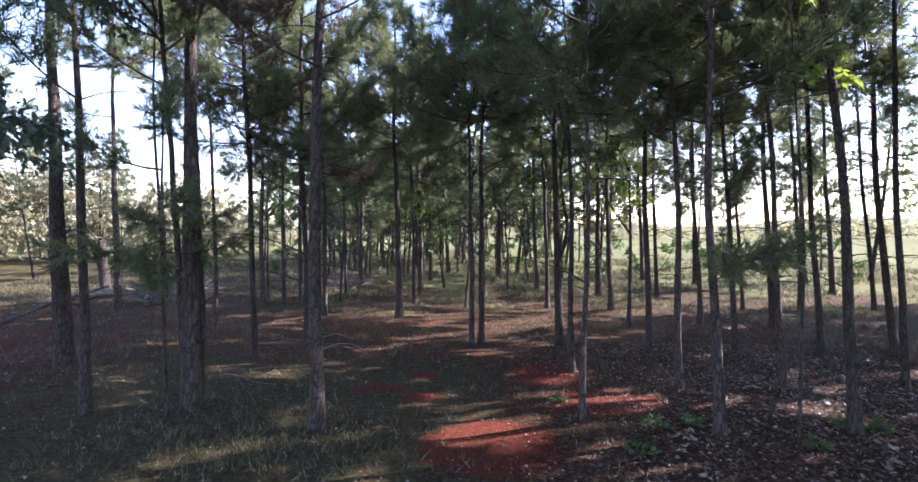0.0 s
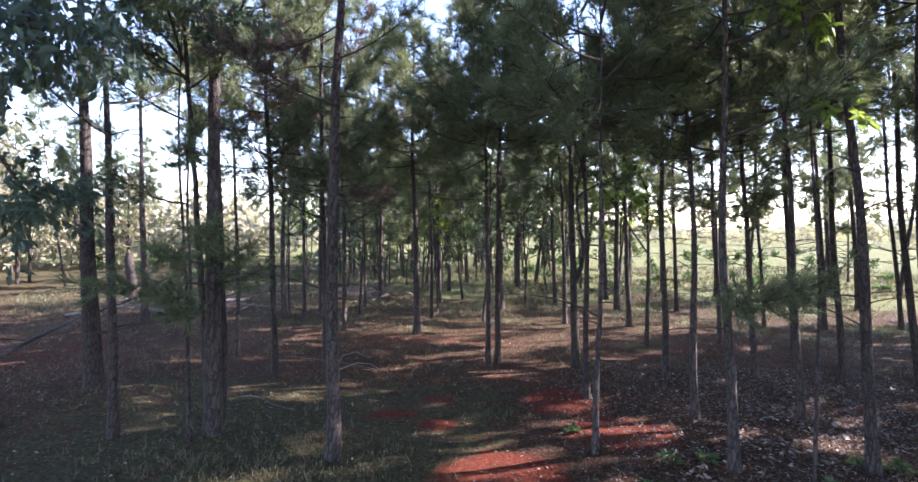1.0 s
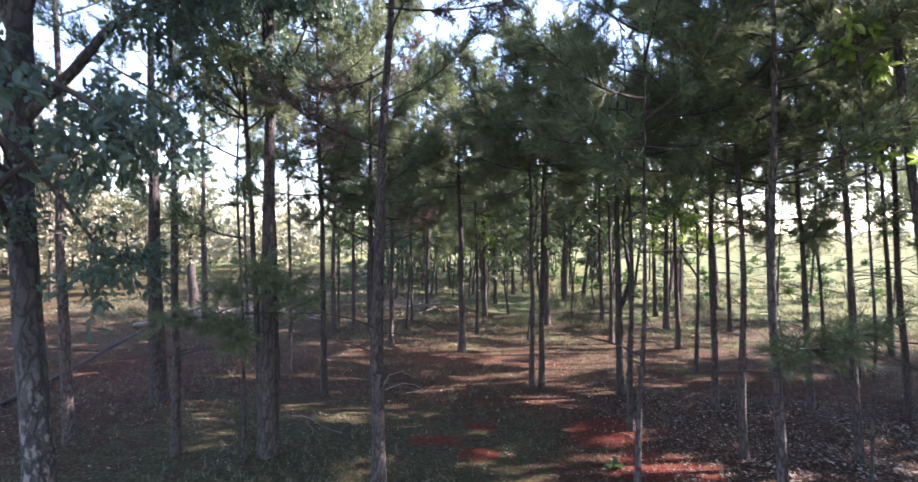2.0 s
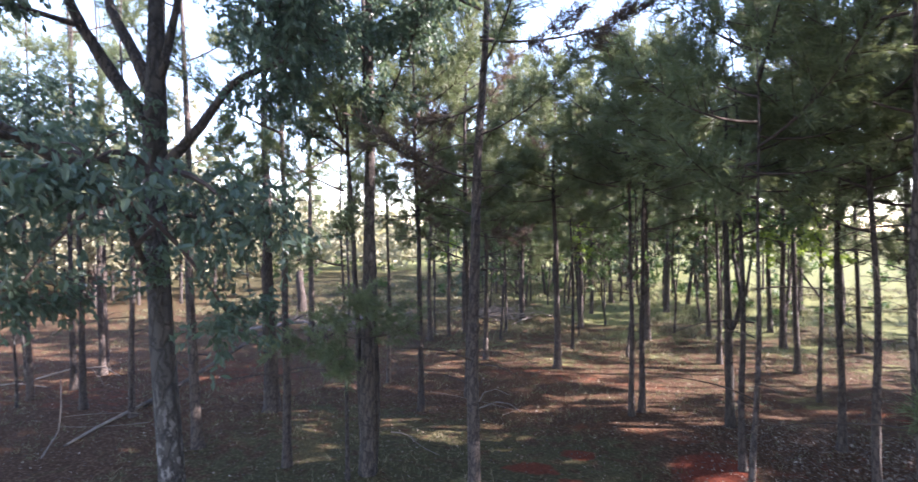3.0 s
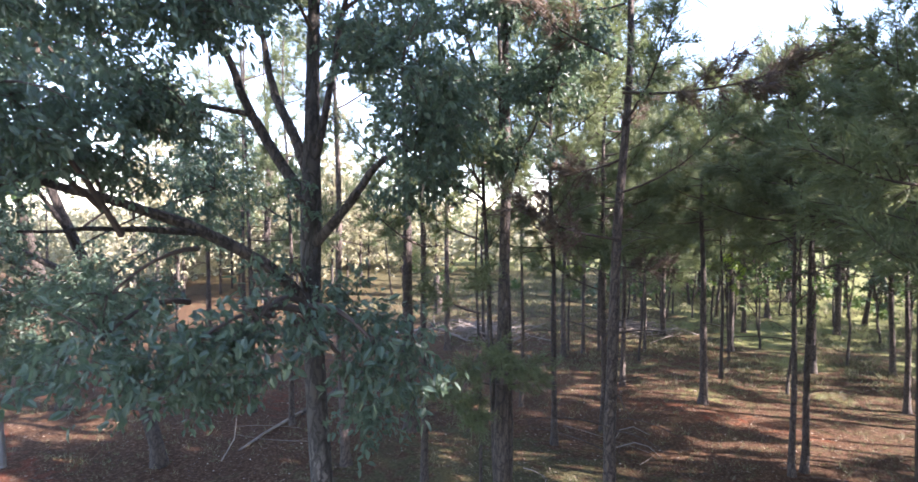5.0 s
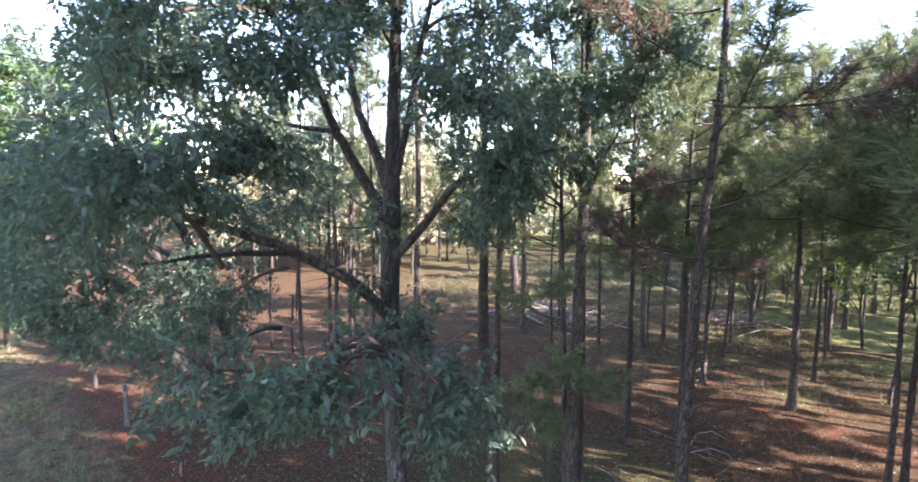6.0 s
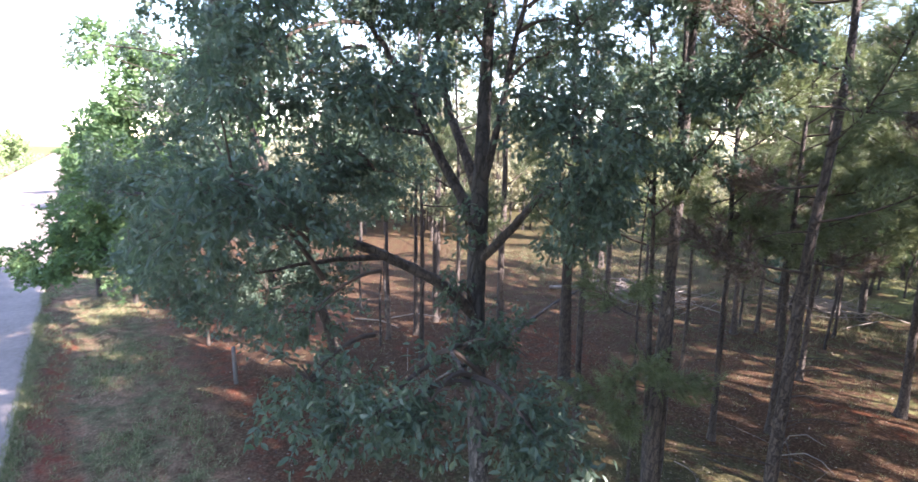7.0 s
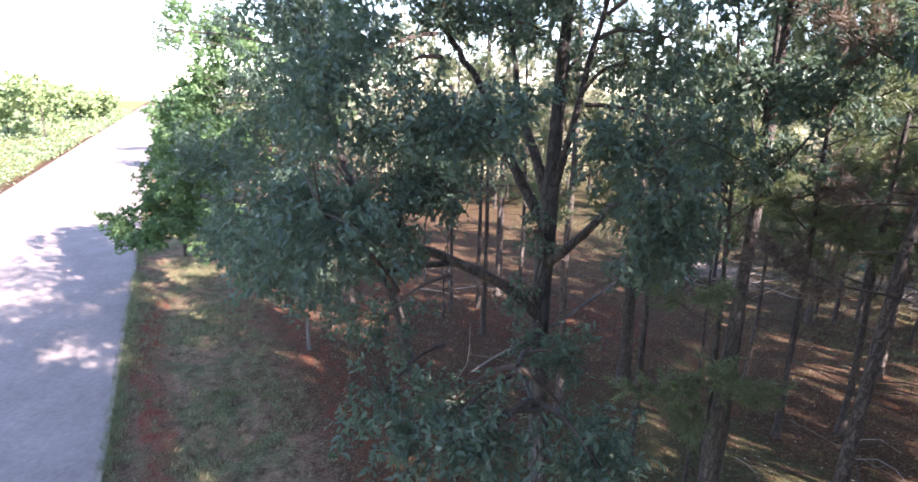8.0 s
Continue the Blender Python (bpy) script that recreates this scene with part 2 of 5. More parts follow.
class Tubes:
    """Gathers tapering round limbs into one mesh."""
    def __init__(self):
        self.V, self.Q, self.n = [], [], 0

    def add(self, pts, radii, sides=6, knobbly=0.0):
        pts = np.asarray(pts, float)
        radii = np.asarray(radii, float)
        tang = np.gradient(pts, axis=0)
        tang /= np.linalg.norm(tang, axis=1)[:, None] + 1e-9
        ref = np.array([0.0, 0, 1]) if abs(tang[0][2]) < 0.9 else np.array([1.0, 0, 0])
        a = np.cross(tang, ref)
        a /= np.linalg.norm(a, axis=1)[:, None] + 1e-9
        b = np.cross(tang, a)
        ang = np.arange(sides) * 2 * math.pi / sides
        rr = radii[:, None] * (1 + knobbly * rng.standard_normal((len(pts), sides)))
        ring = pts[:, None, :] + rr[..., None] * (np.cos(ang)[None, :, None] * a[:, None, :] + np.sin(ang)[None, :, None] * b[:, None, :])
        k = len(pts)
        i = np.arange(k - 1)[:, None] * sides + np.arange(sides)[None, :]
        j = np.arange(k - 1)[:, None] * sides + (np.arange(sides)[None, :] + 1) % sides
        q = np.stack([i, j, j + sides, i + sides], -1).reshape(-1, 4) + self.n
        self.V.append(ring.reshape(-1, 3))
        self.Q.append(q)
        self.n += k * sides

    def mesh(self, name, material):
        return mesh_from(name, np.concatenate(self.V), np.concatenate(self.Q), material, True)


def curve_pts(p0, p1, p2, k):
    t = np.linspace(0, 1, k)[:, None]
    p0, p1, p2 = (np.asarray(p, float) for p in (p0, p1, p2))
    return (1 - t) ** 2 * p0 + 2 * t * (1 - t) * p1 + t ** 2 * p2


def frames_for(d, spin):
    """Turns for leaves that point along d, spun about it."""
    d = d / (np.linalg.norm(d, axis=1)[:, None] + 1e-9)
    up = np.where(np.abs(d[:, 2:3]) > 0.95, np.array([[1.0, 0, 0]]), np.array([[0, 0, 1.0]]))
    x = np.cross(d, up)
    x /= np.linalg.norm(x, axis=1)[:, None]
    z = np.cross(x, d)
    c, s = np.cos(spin)[:, None], np.sin(spin)[:, None]
    return c * x + s * z, d, -s * x + c * z


LEAF6 = np.array([(0, 0, 0), (-0.17, 0.3, 0.05), (-0.15, 0.68, 0.03), (0, 1.0, -0.1), (0.15, 0.68, 0.03), (0.17, 0.3, 0.05)])
LEAF4 = np.array([(0, 0, 0), (-0.2, 0.45, 0.05), (0, 1.0, -0.08), (0.2, 0.45, 0.05)])


def leaves_arrays(pos, d, size, spin=None, near=True, wide=1.0):
    n = len(pos)
    spin = rng.normal(0, 1.0, n) if spin is None else spin
    x, y, z = frames_for(d, spin)
    T = LEAF6 if near else LEAF4
    T = T * np.array([wide, 1, 1])
    s = np.asarray(size).reshape(-1, 1, 1)
    V = pos[:, None, :] + s * (T[None, :, 0:1] * x[:, None] + T[None, :, 1:2] * y[:, None] + T[None, :, 2:3] * z[:, None])
    base = (np.arange(n) * len(T))[:, None]
    if near:
        F = np.concatenate([base + np.array([[0, 5, 4, 3]]), base + np.array([[0, 3, 2, 1]])])
    else:
        F = np.concatenate([base + np.array([[0, 3, 2]]), base + np.array([[0, 2, 1]])])
    return V.reshape(-1, 3), F


def leaves_mesh(name, pos, d, size, material, spin=None, near=True, wide=1.0):
    V, F = leaves_arrays(pos, d, size, spin, near, wide)
    return mesh_from(name, V, F, material)


def needles_arrays(pos, d, per, length, width, spread):
    """Tufts of needles round the points pos, along d."""
    n = len(pos)
    P = np.repeat(pos, per, axis=0)
    D = np.repeat(d / (np.linalg.norm(d, axis=1)[:, None] + 1e-9), per, axis=0)
    D = D * 0.75 + rng.normal(0, spread, (n * per, 3)) + np.array([0, 0, 0.05])
    D /= np.linalg.norm(D, axis=1)[:, None]
    L = length * rng.uniform(0.6, 1.15, (n * per, 1))
    side = np.cross(D, rng.normal(0, 1, (n * per, 3)))
    side /= np.linalg.norm(side, axis=1)[:, None] + 1e-9
    P = P + rng.normal(0, 0.03, P.shape)
    V = np.stack([P - side * width, P + side * width, P + D * L + np.array([0, 0, -0.12]) * L], 1)
    return V.reshape(-1, 3)


# ---------------------------------------------------------------- the ground, one sheet to the horizon
ROAD_A, ROAD_K, ROAD_W = -1.22, -0.0375, 10.6   # kerb line y = A + K x, and the road's width


def kerb_y(x):
    return ROAD_A + ROAD_K * x


def axis(lo, hi, step, far):
    a = list(np.arange(lo, hi + 1e-6, step))
    d = step
    while a[-1] < far:
        d *= 1.17
        a.append(a[-1] + d)
    d = step
    while a[0] > -far:
        d *= 1.17
        a.insert(0, a[0] - d)
    return np.array(a)


def bumps(x, y):
    """Height of the forest floor: low swells, flat at the road."""
    off = np.clip((y - kerb_y(x) - 0.4) / 5.0, 0, 1)
    h = 0.05 * np.sin(0.55 * x + 0.6) * np.sin(0.47 * y + 1.1) + 0.03 * np.sin(1.3 * x + 0.8 * y) * np.sin(1.1 * y - 0.5 * x)
    return h * off


def blob(x, y, cx, cy, rx, ry):
    return np.clip(1.25 - ((x - cx) / rx) ** 2 - ((y - cy) / ry) ** 2, 0, 1)


def build_ground():
    xs, ys = axis(-34, 22, 0.26, 900), axis(-2, 36, 0.26, 900)
    X, Y = np.meshgrid(xs, ys)
    Z = bumps(X, Y) + rng.normal(0, 0.006, X.shape)
    Z = np.where((Y < kerb_y(X) + 0.1) & (Y > kerb_y(X) - ROAD_W - 0.5), -0.06, Z)
    V = np.stack([X, Y, Z], -1).reshape(-1, 3)
    nx, ny = len(xs), len(ys)
    i = (np.arange(ny - 1)[:, None] * nx + np.arange(nx - 1)[None, :]).ravel()
    F = np.stack([i, i + 1, i + nx + 1, i + nx], -1)
    me = mesh_from("ground", V, F, M_GROUND, True)
    red = np.zeros(X.shape)
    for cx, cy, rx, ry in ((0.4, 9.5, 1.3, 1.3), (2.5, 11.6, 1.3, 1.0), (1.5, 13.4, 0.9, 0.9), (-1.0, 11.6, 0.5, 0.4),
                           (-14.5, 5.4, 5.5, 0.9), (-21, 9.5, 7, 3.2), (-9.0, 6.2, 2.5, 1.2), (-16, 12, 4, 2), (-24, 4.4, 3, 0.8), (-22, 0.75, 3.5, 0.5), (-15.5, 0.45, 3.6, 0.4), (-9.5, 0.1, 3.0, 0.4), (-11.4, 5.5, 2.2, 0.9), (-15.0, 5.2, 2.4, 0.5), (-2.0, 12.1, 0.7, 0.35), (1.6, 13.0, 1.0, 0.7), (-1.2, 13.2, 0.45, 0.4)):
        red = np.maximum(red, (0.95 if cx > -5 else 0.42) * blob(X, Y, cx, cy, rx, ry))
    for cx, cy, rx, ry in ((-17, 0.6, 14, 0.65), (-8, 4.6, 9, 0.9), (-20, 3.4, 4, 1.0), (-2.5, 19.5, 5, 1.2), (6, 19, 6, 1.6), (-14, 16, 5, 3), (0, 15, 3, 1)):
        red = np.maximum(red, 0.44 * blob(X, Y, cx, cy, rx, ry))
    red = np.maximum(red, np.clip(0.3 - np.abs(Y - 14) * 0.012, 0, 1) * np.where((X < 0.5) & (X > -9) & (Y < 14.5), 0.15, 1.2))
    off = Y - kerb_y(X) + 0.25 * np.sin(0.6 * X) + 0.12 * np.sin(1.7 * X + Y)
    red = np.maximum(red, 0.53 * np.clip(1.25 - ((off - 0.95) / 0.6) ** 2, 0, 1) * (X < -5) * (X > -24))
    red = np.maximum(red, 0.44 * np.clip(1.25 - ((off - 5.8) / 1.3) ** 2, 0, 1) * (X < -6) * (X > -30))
    verge = np.clip(1 - np.abs(Y - kerb_y(X) - 2.4) / 3.4, 0, 1)
    grass = np.maximum(0.28 + 0.013 * np.clip(Y - 12, 0, 30), verge * 0.8) + 0.36 * np.clip((1.5 - X) / 2, 0, 1) * np.clip((16 - Y) / 3, 0, 1) * np.clip((X + 12) / 5, 0, 1)
    grass = grass * (1 - 0.7 * np.clip((X - 0.5) / 3, 0, 1) * np.clip((17 - Y) / 4, 0, 1) * np.clip((Y - 5) / 3, 0, 1))
    edge = 23.5 + 2.5 * np.sin(X * 0.3) + 1.5 * np.sin(X * 0.83 + 1) + np.clip(-X, 0, 40) * 0.28
    field = np.clip((Y - edge) / 14.0, 0, 1) * np.clip((X + 26) / 30, 0.35, 1) + 0.6 * np.clip((Y - 55) / 20, 0, 1)
    patch = np.sin(0.9 * X + 1.7 * np.sin(0.35 * Y)) * np.sin(0.85 * Y + 1.1 * np.sin(0.5 * X))
    field = np.clip(field + 0.5 * np.clip(patch, 0, 1) * np.clip((Y - 15) / 4, 0, 1) * np.clip((X + 14) / 8, 0, 1) - 0.25 * np.clip(-patch, 0, 1), 0, 1)
    field = np.maximum(field, np.clip((kerb_y(X) - ROAD_W - Y) / 2.0, 0, 1))
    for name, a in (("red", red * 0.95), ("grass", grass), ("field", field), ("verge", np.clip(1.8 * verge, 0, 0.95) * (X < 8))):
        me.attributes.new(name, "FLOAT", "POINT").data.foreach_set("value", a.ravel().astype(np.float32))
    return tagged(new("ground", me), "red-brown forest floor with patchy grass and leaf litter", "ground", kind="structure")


build_ground()


def strip(name, x0, x1, offset0, offset1, z0, z1, material, steps):
    """A long slab beside the kerb line, between two distances from it."""
    xs = np.linspace(x0, x1, steps)
    prof = [(offset0, z0), (offset0, z1), (offset1, z1), (offset1, z0)]
    V = np.array([[(x, kerb_y(x) + o, z) for o, z in prof] for x in xs]).reshape(-1, 3)
    Q = []
    for k in range(steps - 1):
        for s in range(4):
            a, b = k * 4 + s, k * 4 + (s + 1) % 4
            Q.append((a, b, b + 4, a + 4))
    Q += [(3, 2, 1, 0), tuple((steps - 1) * 4 + s for s in range(4))]
    return mesh_from(name, V, np.array(Q), material)


tagged(new("road", strip("road", -420, 140, -ROAD_W, 0.0, -0.2, -0.02, M_ROAD, 60)), "pale worn road, partly shaded by trees", "road", kind="structure")
tagged(new("kerb", strip("kerb", -220, 60, 0.003, 0.1, -0.2, 0.045, M_KERB, 120)), "low weathered concrete kerb along the road", "kerb", kind="structure")


def build_hills():
    k = 160
    ang = np.linspace(0, 2 * math.pi, k, endpoint=False)
    h = 9 + 5 * np.sin(ang * 3 + 0.4) + 3 * np.sin(ang * 7 + 2) + 1.5 * np.sin(ang * 19)
    V, Q = [], []
    for a, hh in zip(ang, h):
        c, s = math.cos(a), math.sin(a)
        V += [(c * 620, s * 620, -1), (c * 680, s * 680, hh * 0.8), (c * 760, s * 760, hh * 1.3), (c * 860, s * 860, -1)]
    for i in range(k):
        for s in range(3):
            a, b = i * 4 + s, ((i + 1) % k) * 4 + s
            Q.append((a, b, b + 1, a + 1))
    tagged(new("backdrop", mesh_from("backdrop", V, np.array(Q), M_HILL, True)), "low far wooded hills on the horizon", "hills", kind="structure")


build_hills()


# ---------------------------------------------------------------- pines
CROWN = 8.0     # height of the far crowns as they are modelled


def bough_arrays(length, twigs, per, needle, width):
    """One living branch along +x: its wood, and the points of its needles."""
    T = Tubes()
    P, D = [], []
    rise = rng.uniform(0.1, 0.5) * length
    pts = curve_pts((0, 0, 0), (length * 0.55, rng.normal(0, 0.08), -0.06 * length + rise * 0.2), (length, rng.normal(0, 0.12), rise), 7)
    T.add(pts, np.linspace(0.024, 0.006, 7), 4)
    for k in range(twigs):
        s = 0.28 + 0.72 * (k + rng.uniform(0, 1)) / twigs
        f = s * 6
        i = min(5, int(f))
        p = pts[i] * (1 - (f - i)) + pts[i + 1] * (f - i)
        a = rng.uniform(0, 6.28)
        q = p + np.array([rng.uniform(0.05, 0.35), math.cos(a) * 0.42 * (1.15 - 0.5 * s), math.sin(a) * 0.4 * (1.15 - 0.5 * s) + 0.12]) * rng.uniform(0.6, 1.25)
        T.add([p, q], [0.008, 0.004], 3)
        d = q - p + np.array([0.1, 0, 0.12])
        for h in (0.25, 0.5, 0.75, 1.0):
            P.append(p + (q - p) * h)
            D.append(d)
    V = needles_arrays(np.array(P), np.array(D), per, needle, width, 0.5)
    return T, V


rng = np.random.default_rng(301)
BOUGHS = []
for size in (0.8, 1.1, 1.5, 1.5, 1.9, 1.9, 2.2, 2.2):
    wood, tips = bough_arrays(size, int(6 + size * 7), 13, 0.25, 0.0095)
    tri = np.arange(len(tips)).reshape(-1, 3)
    BOUGHS.append((wood.mesh("bough", M_LIMB), mesh_from("foliage", tips, tri, M_NEEDLE), mesh_from("foliage", tips, tri, M_NEEDLE_BROWN), size))

DEAD = []
for size in (0.5, 0.8, 1.1, 1.4, 1.7):
    wood = Tubes()
    stick = curve_pts((0, 0, 0), (size * 0.5, rng.normal(0, 0.1), 0.1 * size), (size, rng.normal(0, 0.15), rng.uniform(-0.25, 0.15) * size), 6)
    wood.add(stick, np.linspace(0.013, 0.004, 6), 4)
    for fork in range(4):
        knot = stick[rng.integers(2, 6)]
        wood.add([knot, knot + rng.normal(0, 0.1, 3) + np.array([0.12, 0, 0])], [0.005, 0.002], 3)
    DEAD.append(wood.mesh("dead_branch", M_LIMB))


def two_material_mesh(name, T, V, F, wood, green):
    """Wood and leaves of a crown in one mesh."""
    Vt, Qt = np.concatenate(T.V), np.concatenate(T.Q)
    Fs = F if isinstance(F, list) else [F]
    me = mesh_from(name, np.concatenate([Vt, np.asarray(V).reshape(-1, 3)]), [Qt] + [f + len(Vt) for f in Fs], wood)
    me.materials.append(green)
    ids = np.ones(len(me.polygons), dtype=np.int32)
    ids[:len(Qt)] = 0
    me.polygons.foreach_set("material_index", ids)
    return me


def far_crown(seed, branches, tufts, per, length, width, reach):
    """Crown of a pine farther off, from its lowest living branch to the tip."""
    global rng
    rng = np.random.default_rng(seed)
    T = Tubes()
    P, D = [], []
    for b in range(branches):
        u = (b + rng.uniform(0, 1)) / branches
        z = u * CROWN * 0.98
        a = b * 2.4 + rng.uniform(-0.5, 0.5)
        r = reach * (0.55 + 0.45 * math.sin(min(1, u * 2.2 + 0.25) * math.pi * 0.5)) * (1 - u ** 2.2) * rng.uniform(0.5, 1.2) + 0.25
        out = np.array([math.cos(a), math.sin(a), 0])
        tip = out * r + np.array([0, 0, z + r * rng.uniform(-0.05, 0.45)])
        pts = curve_pts((0, 0, z), out * r * 0.55 + np.array([0, 0, z - r * 0.08]), tip, 5)
        T.add(pts, np.linspace(0.03, 0.01, 5), 3)
        for k in range(tufts):
            p = pts[rng.integers(2, 5)]
            off = rng.normal(0, 1, 3) * np.array([0.24, 0.24, 0.16])
            for h in (0.0, 0.2):
                P.append(p + off - out * h)
                D.append(out * 0.7 + off + np.array([0, 0, 0.3]))
    V = needles_arrays(np.array(P), np.array(D), per, length, width, 0.5)
    return two_material_mesh("crown", T, V, np.arange(len(V)).reshape(-1, 3), M_LIMB, M_NEEDLE)


FAR_CROWNS = [far_crown(200 + i, 28, 8, 7, 0.42, 0.034, 2.2) for i in range(5)]
BACK_CROWNS = [far_crown(220 + i, 22, 7, 7, 0.48, 0.055, 2.2) for i in range(5)]


def trunk_mesh(radius, height, seed, sides=10, rings=16):
    global rng
    rng = np.random.default_rng(seed)
    z = np.concatenate([[-0.15, 0, 0.12, 0.35], np.linspace(0.9, height, rings)])
    r = radius * (1 - 0.82 * np.clip(z / height, 0, 1) ** 0.9)
    r += radius * 0.45 * np.exp(-np.clip(z, 0, 9) / 0.22)
    ph = rng.uniform(0, 6.28, 4)
    sway = np.clip(z, 0, 99) / height
    x = 0.09 * np.sin(z * 0.55 + ph[0]) * sway ** 0.5 * min(1, height / 9) + 0.03 * np.sin(z * 1.5 + ph[1]) * sway ** 0.5
    y = 0.09 * np.sin(z * 0.5 + ph[2]) * sway ** 0.5 * min(1, height / 9)
    x, y = x - x[1], y - y[1]
    T = Tubes()
    T.add(np.stack([x, y, z], 1), r, sides, 0.05)
    return T


count = 0


def place(ob, z, turn, pitch, scale):
    ob.matrix_local = Matrix.Translation((0, 0, z)) @ Matrix.Rotation(turn, 4, "Z") @ Matrix.Rotation(-pitch, 4, "Y") @ Matrix.Scale(scale, 4)


def bough(e, z, turn, pitch, k, scale=1.0, brown=False):
    """A living branch of a pine with its needles."""
    wood, green, dry, size = BOUGHS[k]
    b = part("bough", wood, e)
    place(b, z, turn, pitch, scale)
    part("foliage", dry if brown else green, b, "dry reddish-brown needles" if brown else "")


def pine(x, y, dia, height=13.5, base=5.2, lean=(0, 0), wide=1.0, brown=0.0, boughs=22, dead=12, label="tall pine with grey-brown bark and a ragged crown"):
    """A pine of its own: trunk, dead lower branches and living boughs with needles."""
    global count
    count += 1
    rnd = random.Random(count * 13)
    e = new("pine_tree")
    e.location = (x, y, float(bumps(np.array(x), np.array(y))) - 0.02)
    e.rotation_euler = (-math.atan(lean[1]), math.atan(lean[0]), 0)
    tagged(e, label, "pine tree", "pines of the plantation")
    part("trunk", trunk_mesh(dia / 2, height - 0.3, 900 + count).mesh("trunk", M_PINE_BARK), e)
    for k in range(dead):
        d = part("dead_branch", DEAD[rnd.randrange(5)], e)
        place(d, rnd.uniform(min(1.8, base * 0.5), base + 0.8), rnd.uniform(0, 6.28), rnd.uniform(-0.2, 0.35), rnd.uniform(0.7, 1.2))
    turn = rnd.uniform(0, 6.28)
    for k in range(boughs):
        u = ((k + rnd.random()) / boughs) ** 1.3 - (0.16 * rnd.random() if k % 6 == 0 else 0)
        turn += 2.4 + rnd.uniform(-0.5, 0.5)
        full = (0.65 + 0.35 * min(1, abs(u) * 3)) * (1 - abs(u) ** 2.4) * wide
        i = max(0, min(7, int(full * 8 * rnd.uniform(0.7, 1.1))))
        bough(e, base + (height - base) * u * 0.97, turn, rnd.uniform(-0.3, 0.45) + u * 0.4, i, rnd.uniform(0.85, 1.2), rnd.random() < brown * (1 - u))
    return e


FAR_TRUNKS = [trunk_mesh(0.11 + 0.015 * i, 12.0, 700 + i, 7, 7).mesh("trunk", M_PINE_BARK) for i in range(4)]


def far_pine(x, y, s, k, label="slender pine farther back in the plantation"):
    e = new("pine_tree")
    e.location = (x, y, -0.02)
    e.rotation_euler = (random.gauss(0, 0.06), random.gauss(0, 0.06), k * 1.3)
    tagged(e, label, "pine tree", "pines of the plantation")
    t = part("trunk", FAR_TRUNKS[k % 4], e)
    thick = random.uniform(0.5, 1.2)
    t.scale = (thick, thick, s)
    base = random.uniform(2.4, 4.4) * s
    o = tagged(part("crown", (BACK_CROWNS if y > 44 or x > 1.8 + 0.71 * max(y, 5) or y > 36 else FAR_CROWNS)[k % 5], e), kind="stuff")
    o.matrix_local = Matrix.Translation((0, 0, base)) @ Matrix.Diagonal((0.95, 0.95, (12.3 * s - base) / CROWN, 1))
    return e


pine(-9.71, 13.04, 0.43, 12.8, 5.6, (-0.02, -0.002), boughs=6)
pine(-6.96, 10.37, 0.19, 13.2, 5.6, boughs=8)
pine(-14.83, 21.42, 0.3, 13.5, 8.2, boughs=9)
pine(-14.83, 24.45, 0.18, 13.5, 8.2, boughs=8)
pine(-8.12, 16.77, 0.14, 12.3, 8, boughs=24)
pine(-5.88, 14.71, 0.18, 14.4, 5.5, (-0.014, -0.001), brown=0.3, boughs=46)
pine(-9.94, 23.79, 0.24, 13.9, 8, boughs=15)
pine(-9.4, 24.73, 0.18, 13.9, 8, boughs=15)
pine(-9.01, 25.74, 0.21, 13.6, 8, boughs=15)
pine(-5.14, 16.39, 0.2, 13.9, 4.9, brown=0.3, boughs=46)
pine(-2.42, 9.82, 0.24, 14.5, 6, (0.02, 0.002), brown=0.3, boughs=13, dead=24)
pine(-6.2, 20.94, 0.19, 13, 4.8, boughs=36)
pine(-7.27, 26.89, 0.14, 12, 4.4, boughs=36)
pine(-7.49, 30.7, 0.26, 14.1, 3.8, boughs=36)
pine(-3.28, 20.48, 0.27, 10.8, 6.1, (-0.007, -0.001), brown=0.25, boughs=42)
pine(-3.43, 24.14, 0.15, 10.7, 5.2, boughs=30)
pine(-4.03, 29.46, 0.26, 13.2, 4.5, boughs=36)
pine(-4.19, 34.03, 0.24, 13.2, 3.6, boughs=30)
pine(-0.34, 16.34, 0.164, 9.6, 6.0, (-0.015, -0.002), boughs=28)
pine(-0.12, 16.75, 0.18, 10.0, 6.2, (0.02, 0.002), boughs=28)
pine(-0.62, 27.21, 0.28, 13.2, 5.2, boughs=30)
pine(1.99, 28.48, 0.22, 13.2, 5.2, (-0.02, -0.002), boughs=30)
pine(2.19, 23.61, 0.189, 10.4, 6.8, (-0.03, -0.003), boughs=30)
pine(2.1, 13.51, 0.148, 9.4, 5.6, (-0.02, -0.002), boughs=18)
pine(1.96, 10.57, 0.115, 8.4, 5.8, (0.01, 0.001), boughs=13)
pine(4.81, 31.2, 0.25, 13.2, 5, (-0.02, -0.002), boughs=22)
pine(4.83, 27.47, 0.28, 13.2, 6.2, (-0.02, -0.002), boughs=22)
pine(4.6, 22.97, 0.213, 12.6, 6.7, (-0.02, -0.002), boughs=33)
pine(8.46, 34.47, 0.26, 14.4, 5.6, (-0.03, -0.003), boughs=22, dead=22)
pine(4.27, 15.62, 0.18, 12.2, 5.6, (-0.013, -0.001), boughs=28)
